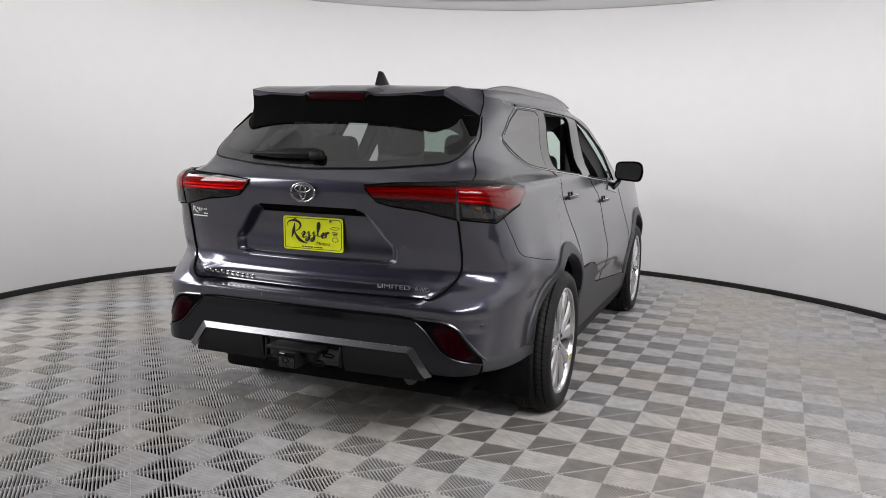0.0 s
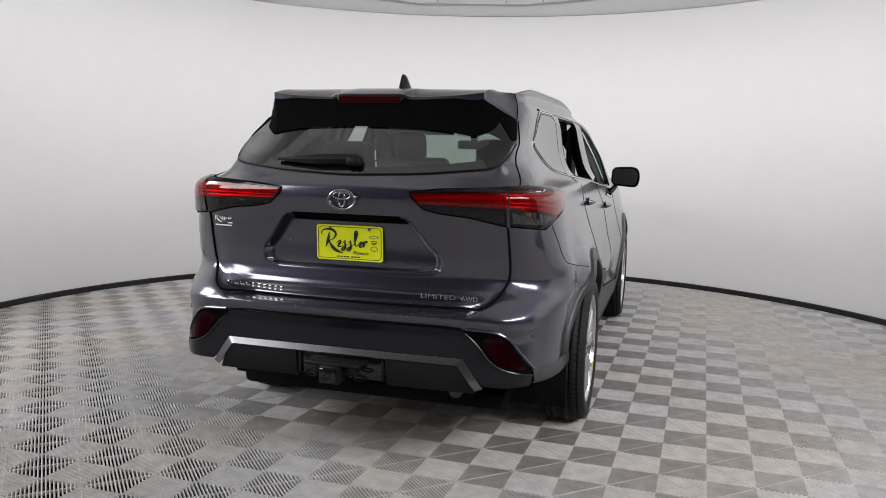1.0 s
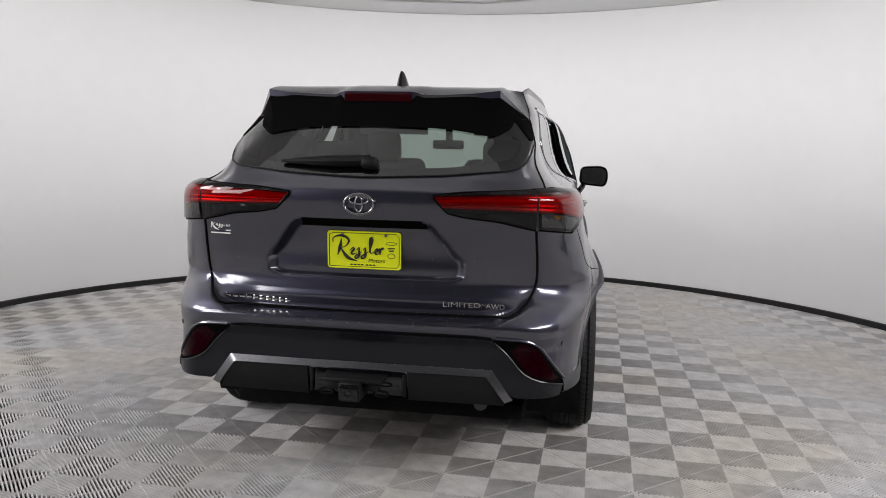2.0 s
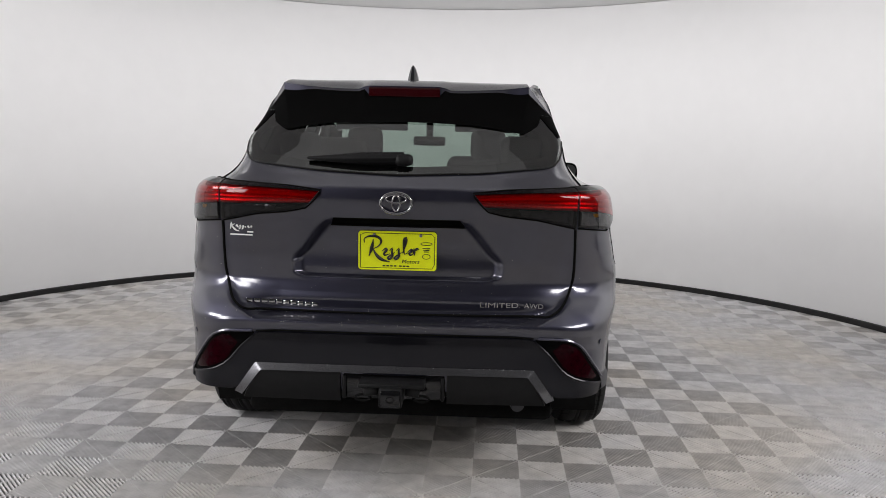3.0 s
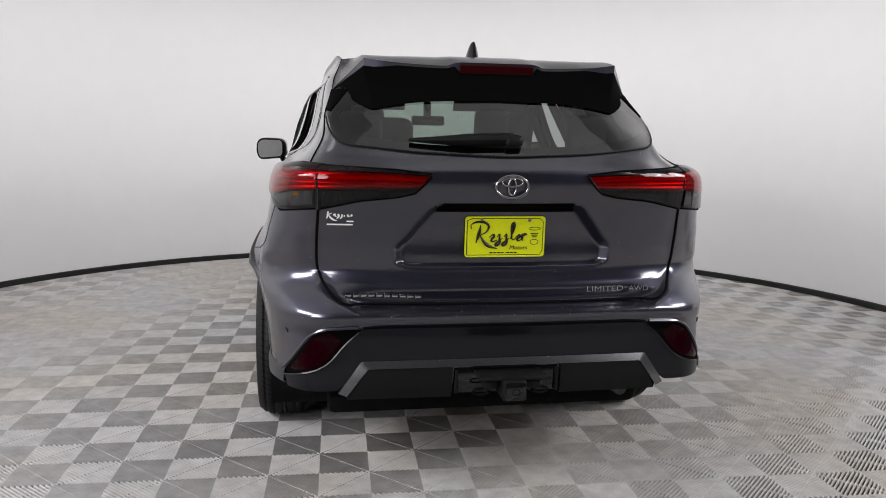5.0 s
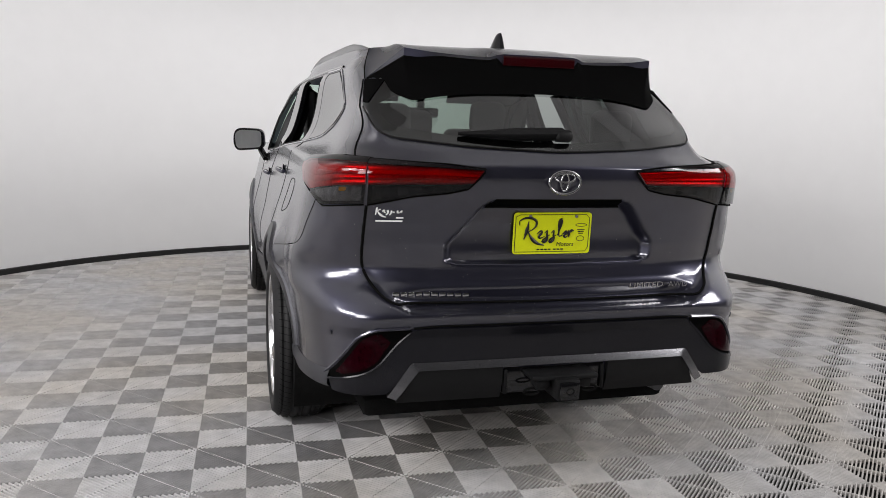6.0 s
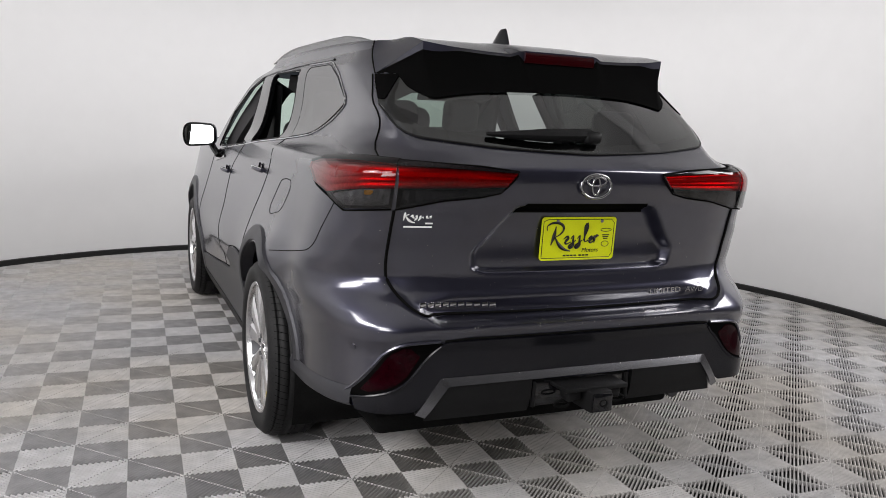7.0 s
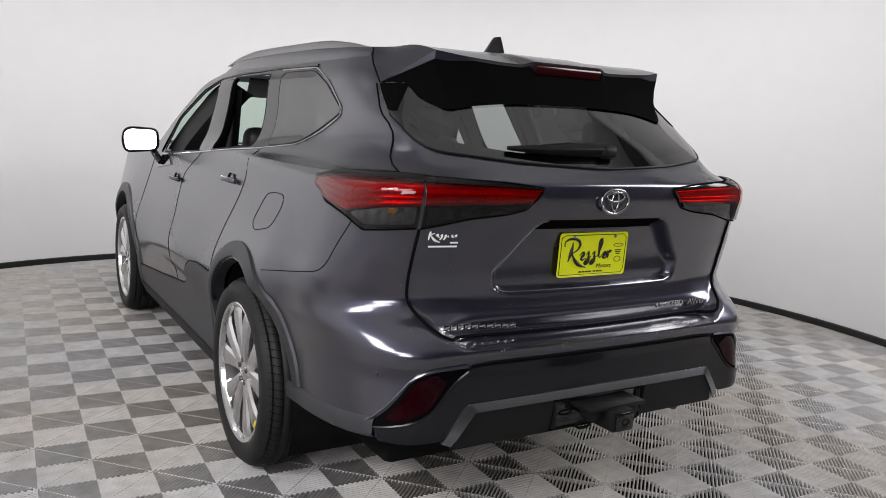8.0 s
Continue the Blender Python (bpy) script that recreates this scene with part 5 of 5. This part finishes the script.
def cabin(car):
    """Dark interior: floor, seats, dashboard, headliner, mirror."""
    box("cabin_floor", (0, 0.8, 0.52), (1.5, 3.2, 0.06), CABIN, car, "black carpet", bevel=0.02)
    box("cargo_floor", (0, -0.62, 0.80), (1.20, 0.60, 0.04), CABIN, car, "black load floor", bevel=0.01)
    for side in (-1, 1):
        box("door_card", (side * 0.74, 0.95, 0.86), (0.06, 1.75, 0.60), CABIN, car, "black door card", bevel=0.02)
        box("cargo_side", (side * 0.70, -0.42, 0.97), (0.08, 0.62, 0.50), CABIN, car, "black load bay trim", bevel=0.03)
        for y0, y1 in ((0.335, 0.44), (0.965, 1.06)):
            a, b = side_point(y0, 1.25, -0.065, side), side_point(y1, 1.55, -0.065, side)
            tube("pillar_trim", [a, (a + b) / 2, b], 0.022, PALE_TRIM if y0 < 0.5 else CABIN, car, "pillar trim", 10)
        box("belt_pillar_trim", (side * 0.655, 1.12, 1.37), (0.04, 0.19, 0.36), CABIN, car, "black trim of the belt pillar", bevel=0.015, turn=(14, 0, 0))
        a, b = side_point(-0.50, 1.28, -0.085, side), side_point(-0.30, 1.54, -0.085, side)
        tube("rear_pillar_trim", [a, (a + b) / 2, b], 0.05, CABIN, car, "", 8)
    for side in (-1, 1):
        panel("front_pillar_trim", [(1.70, 1.10), (2.10, 1.10)], [(1.00, 1.56), (1.27, 1.585)], lambda y, z, d, sd=side: side_point(y, z, d, sd), CABIN, car, "black front pillar trim", -0.035, 10, 14, 0.10)
    verts, nx, ny = [], 11, 20
    for i in range(nx):
        for j in range(ny):
            u, t = -1 + 2 * i / (nx - 1), j / (ny - 1)
            x, y = u * 0.54, -0.36 + 1.46 * t
            verts.append((x, y, roof_z(x, y) - 0.045))
    part("headliner", verts, grid_faces(nx, ny), HEADLINER, car, "grey cloth headliner", 60)
    box("dashboard", (0, 1.78, 1.02), (1.5, 0.42, 0.26), CABIN, car, "black dashboard", bevel=0.06, segments=3)
    tube("steering_wheel", [(-0.38 + 0.185 * math.cos(t), 1.46 + 0.06 * math.sin(t), 1.06 + 0.175 * math.sin(t)) for t in np.linspace(0, 6.283, 33)[:-1]], 0.016, LEATHER, car, "black steering wheel", 8, closed=True)
    box("rear_view_mirror", (0.01, 1.05, 1.425), (0.205, 0.035, 0.058), GLOSS_BLACK, car, "black interior mirror", bevel=0.015)
    box("mirror_stem", (0.01, 1.09, 1.49), (0.045, 0.05, 0.10), GLOSS_BLACK, car, "", bevel=0.01)

    for x in (-0.36, 0.40):
        box("sun_visor", (x, 1.06, 1.535), (0.46, 0.02, 0.11), HEADLINER, car, "grey folded sun visor", bevel=0.009, turn=(35, 0, 0))

    def seat(x, y, z, wide, tall, head):
        root = new("car_seat")
        root.parent = car
        root.location = (x, y, z)
        tagged(root, label="black leather car seat")
        box("cushion", (0, 0.20, 0.08), (wide, 0.50, 0.16), LEATHER, root, bevel=0.05, segments=3)
        box("backrest", (0, -0.09, 0.16 + tall / 2), (wide * 0.94, 0.14, tall), LEATHER, root, bevel=0.055, segments=3, turn=(14, 0, 0))
        hz = 0.13 + tall + head / 2
        box("headrest", (0, -0.20, hz), (0.215 if head < 0.25 else 0.29, 0.10, head), LEATHER, root, bevel=0.045, segments=3, turn=(10, 0, 0))
        for dx in (-0.06, 0.06):
            tube("headrest_post", [(dx, -0.17, 0.14 + tall), (dx, -0.19, hz)], 0.007, CHROME, root, "", 6)
    for x in (-0.38, 0.38):
        seat(x, 1.12, 0.62, 0.54, 0.56, 0.19)
        seat(x, 0.10, 0.54, 0.56, 0.44 if x < 0 else 0.40, 0.31 if x < 0 else 0.10)
    for x in (-0.50, 0.50):
        box("third_row_headrest", (x, -0.42, 1.34), (0.19, 0.09, 0.19), LEATHER, car, "black third-row headrest", bevel=0.04, segments=3)
        box("third_row_backrest", (x * 0.8, -0.40, 1.07), (0.40, 0.12, 0.40), LEATHER, car, "black third-row backrest", bevel=0.04, segments=3)
    box("folded_seat", (0, -0.45, 0.86), (1.05, 0.75, 0.10), LEATHER, car, "folded black rear seat", bevel=0.03)


def build_car():
    car = new("suv")
    tagged(car, "dark grey metallic estate suv parked on grey floor tiles", "car")
    shell(car)
    roof(car)
    fin_antenna(car)
    spoiler(car)
    rear_window(car)
    for side in (-1, 1):
        half_lamp(car, side)
    tailgate_lines(car)
    badges(car)
    plate, stroke = number_plate(car)
    plate_script(plate, stroke)
    dealer_sticker(car)
    bumper(car)
    dirt_specks(car)
    for side in (-1, 1):
        for y in WHEELS:
            wheel(car, side, y)
            arch(car, side, y)
        side_details(car, side)
        door_mirror(car, side)
    front(car)
    cabin(car)
    car.matrix_basis = pose(0, -1.05, 0, 0, 0, 1.9) @ pose(0, 1.05, 0)
    return car


build_car()


# ---- the floor of ribbed tiles ----
TILE_X, TILE_Y, CELL = -1.093, 0.008, 0.2


def cell_ribs(x0, y0, way, verts, faces, n=19):
    """Parallel ribs at 45 degrees across one square cell, each with chamfered shoulders, and a low bar across them."""
    h, k45 = CELL / 2, math.sqrt(0.5)
    pitch = CELL * math.sqrt(2) / n

    def bar(off, section, turned=False):
        b, m = len(verts), len(section)
        for o, z in section:
            r = CELL * k45 - abs(off + o)
            for q in (-r, r):
                u, v = (q, off + o) if not turned else (off + o, q)
                dx, dy = (u - v) * k45, (u + v) * k45
                verts.append((x0 + h + (dx if way > 0 else -dx), y0 + h + dy, z))
        for i in range(m - 1):
            f = (b + 2 * i, b + 2 * i + 1, b + 2 * i + 3, b + 2 * i + 2)
            faces.append(f if (way > 0) == turned else f[::-1])

    rib = [(-0.0035, -0.019), (-0.0035, -0.0052), (-0.0013, -0.0006), (-0.0005, 0.0), (0.0005, 0.0), (0.0013, -0.0006), (0.0035, -0.0052), (0.0035, -0.019)]
    for i in range(n):
        bar((i - (n - 1) / 2) * pitch, rib)
    bar(0.0, [(-0.0028, -0.019), (-0.0028, -0.0046), (-0.0007, -0.0020), (0.0007, -0.0020), (0.0028, -0.0046), (0.0028, -0.019)], True)


def floor():
    far = 9.0
    base = part("floor", [(-far, -far, -0.0195), (far, -far, -0.0195), (far, far, -0.0195), (-far, far, -0.0195)], [(0, 1, 2, 3)], UNDERLAY, flat=True)
    tagged(base, "grey ribbed plastic tile floor in a checker of slanted ribs", "floor", kind="structure")
    verts, faces = [], []
    for i in range(2):
        for j in range(2):
            cell_ribs(i * CELL, j * CELL, 1 if (i + j) % 2 == 0 else -1, verts, faces)
    tile = bpy.data.meshes.new("floor_tile")
    tile.from_pydata(verts, [], faces)
    tile.materials.append(TILE)
    spots = []
    for i in range(-13, 20):
        for j in range(-21, 15):
            x, y = TILE_X + 2 * CELL * i, TILE_Y + 2 * CELL * j
            cx, cy = x + CELL, y + CELL
            if math.hypot(cx - RING_X, cy - RING_Y) < RING_R + 0.3 or (cy < 0 and -5.0 < cx < 4.7 and cy > -8.2):
                spots.append((math.hypot(cx, cy + 1.2), x, y))
    spots.sort()
    rest_v, rest_f = [], []
    for k, (d, x, y) in enumerate(spots):
        if k < 300:
            ob = new("tile", tile)
            ob.location = (x, y, 0)
            ob.parent = base
        else:
            b = len(rest_v)
            rest_v += [(vx + x, vy + y, vz) for vx, vy, vz in verts]
            rest_f += [tuple(q + b for q in f) for f in faces]
    rest = part("tiles_beyond", rest_v, rest_f, TILE, base, flat=True)
    tagged(rest, kind="stuff")


floor()
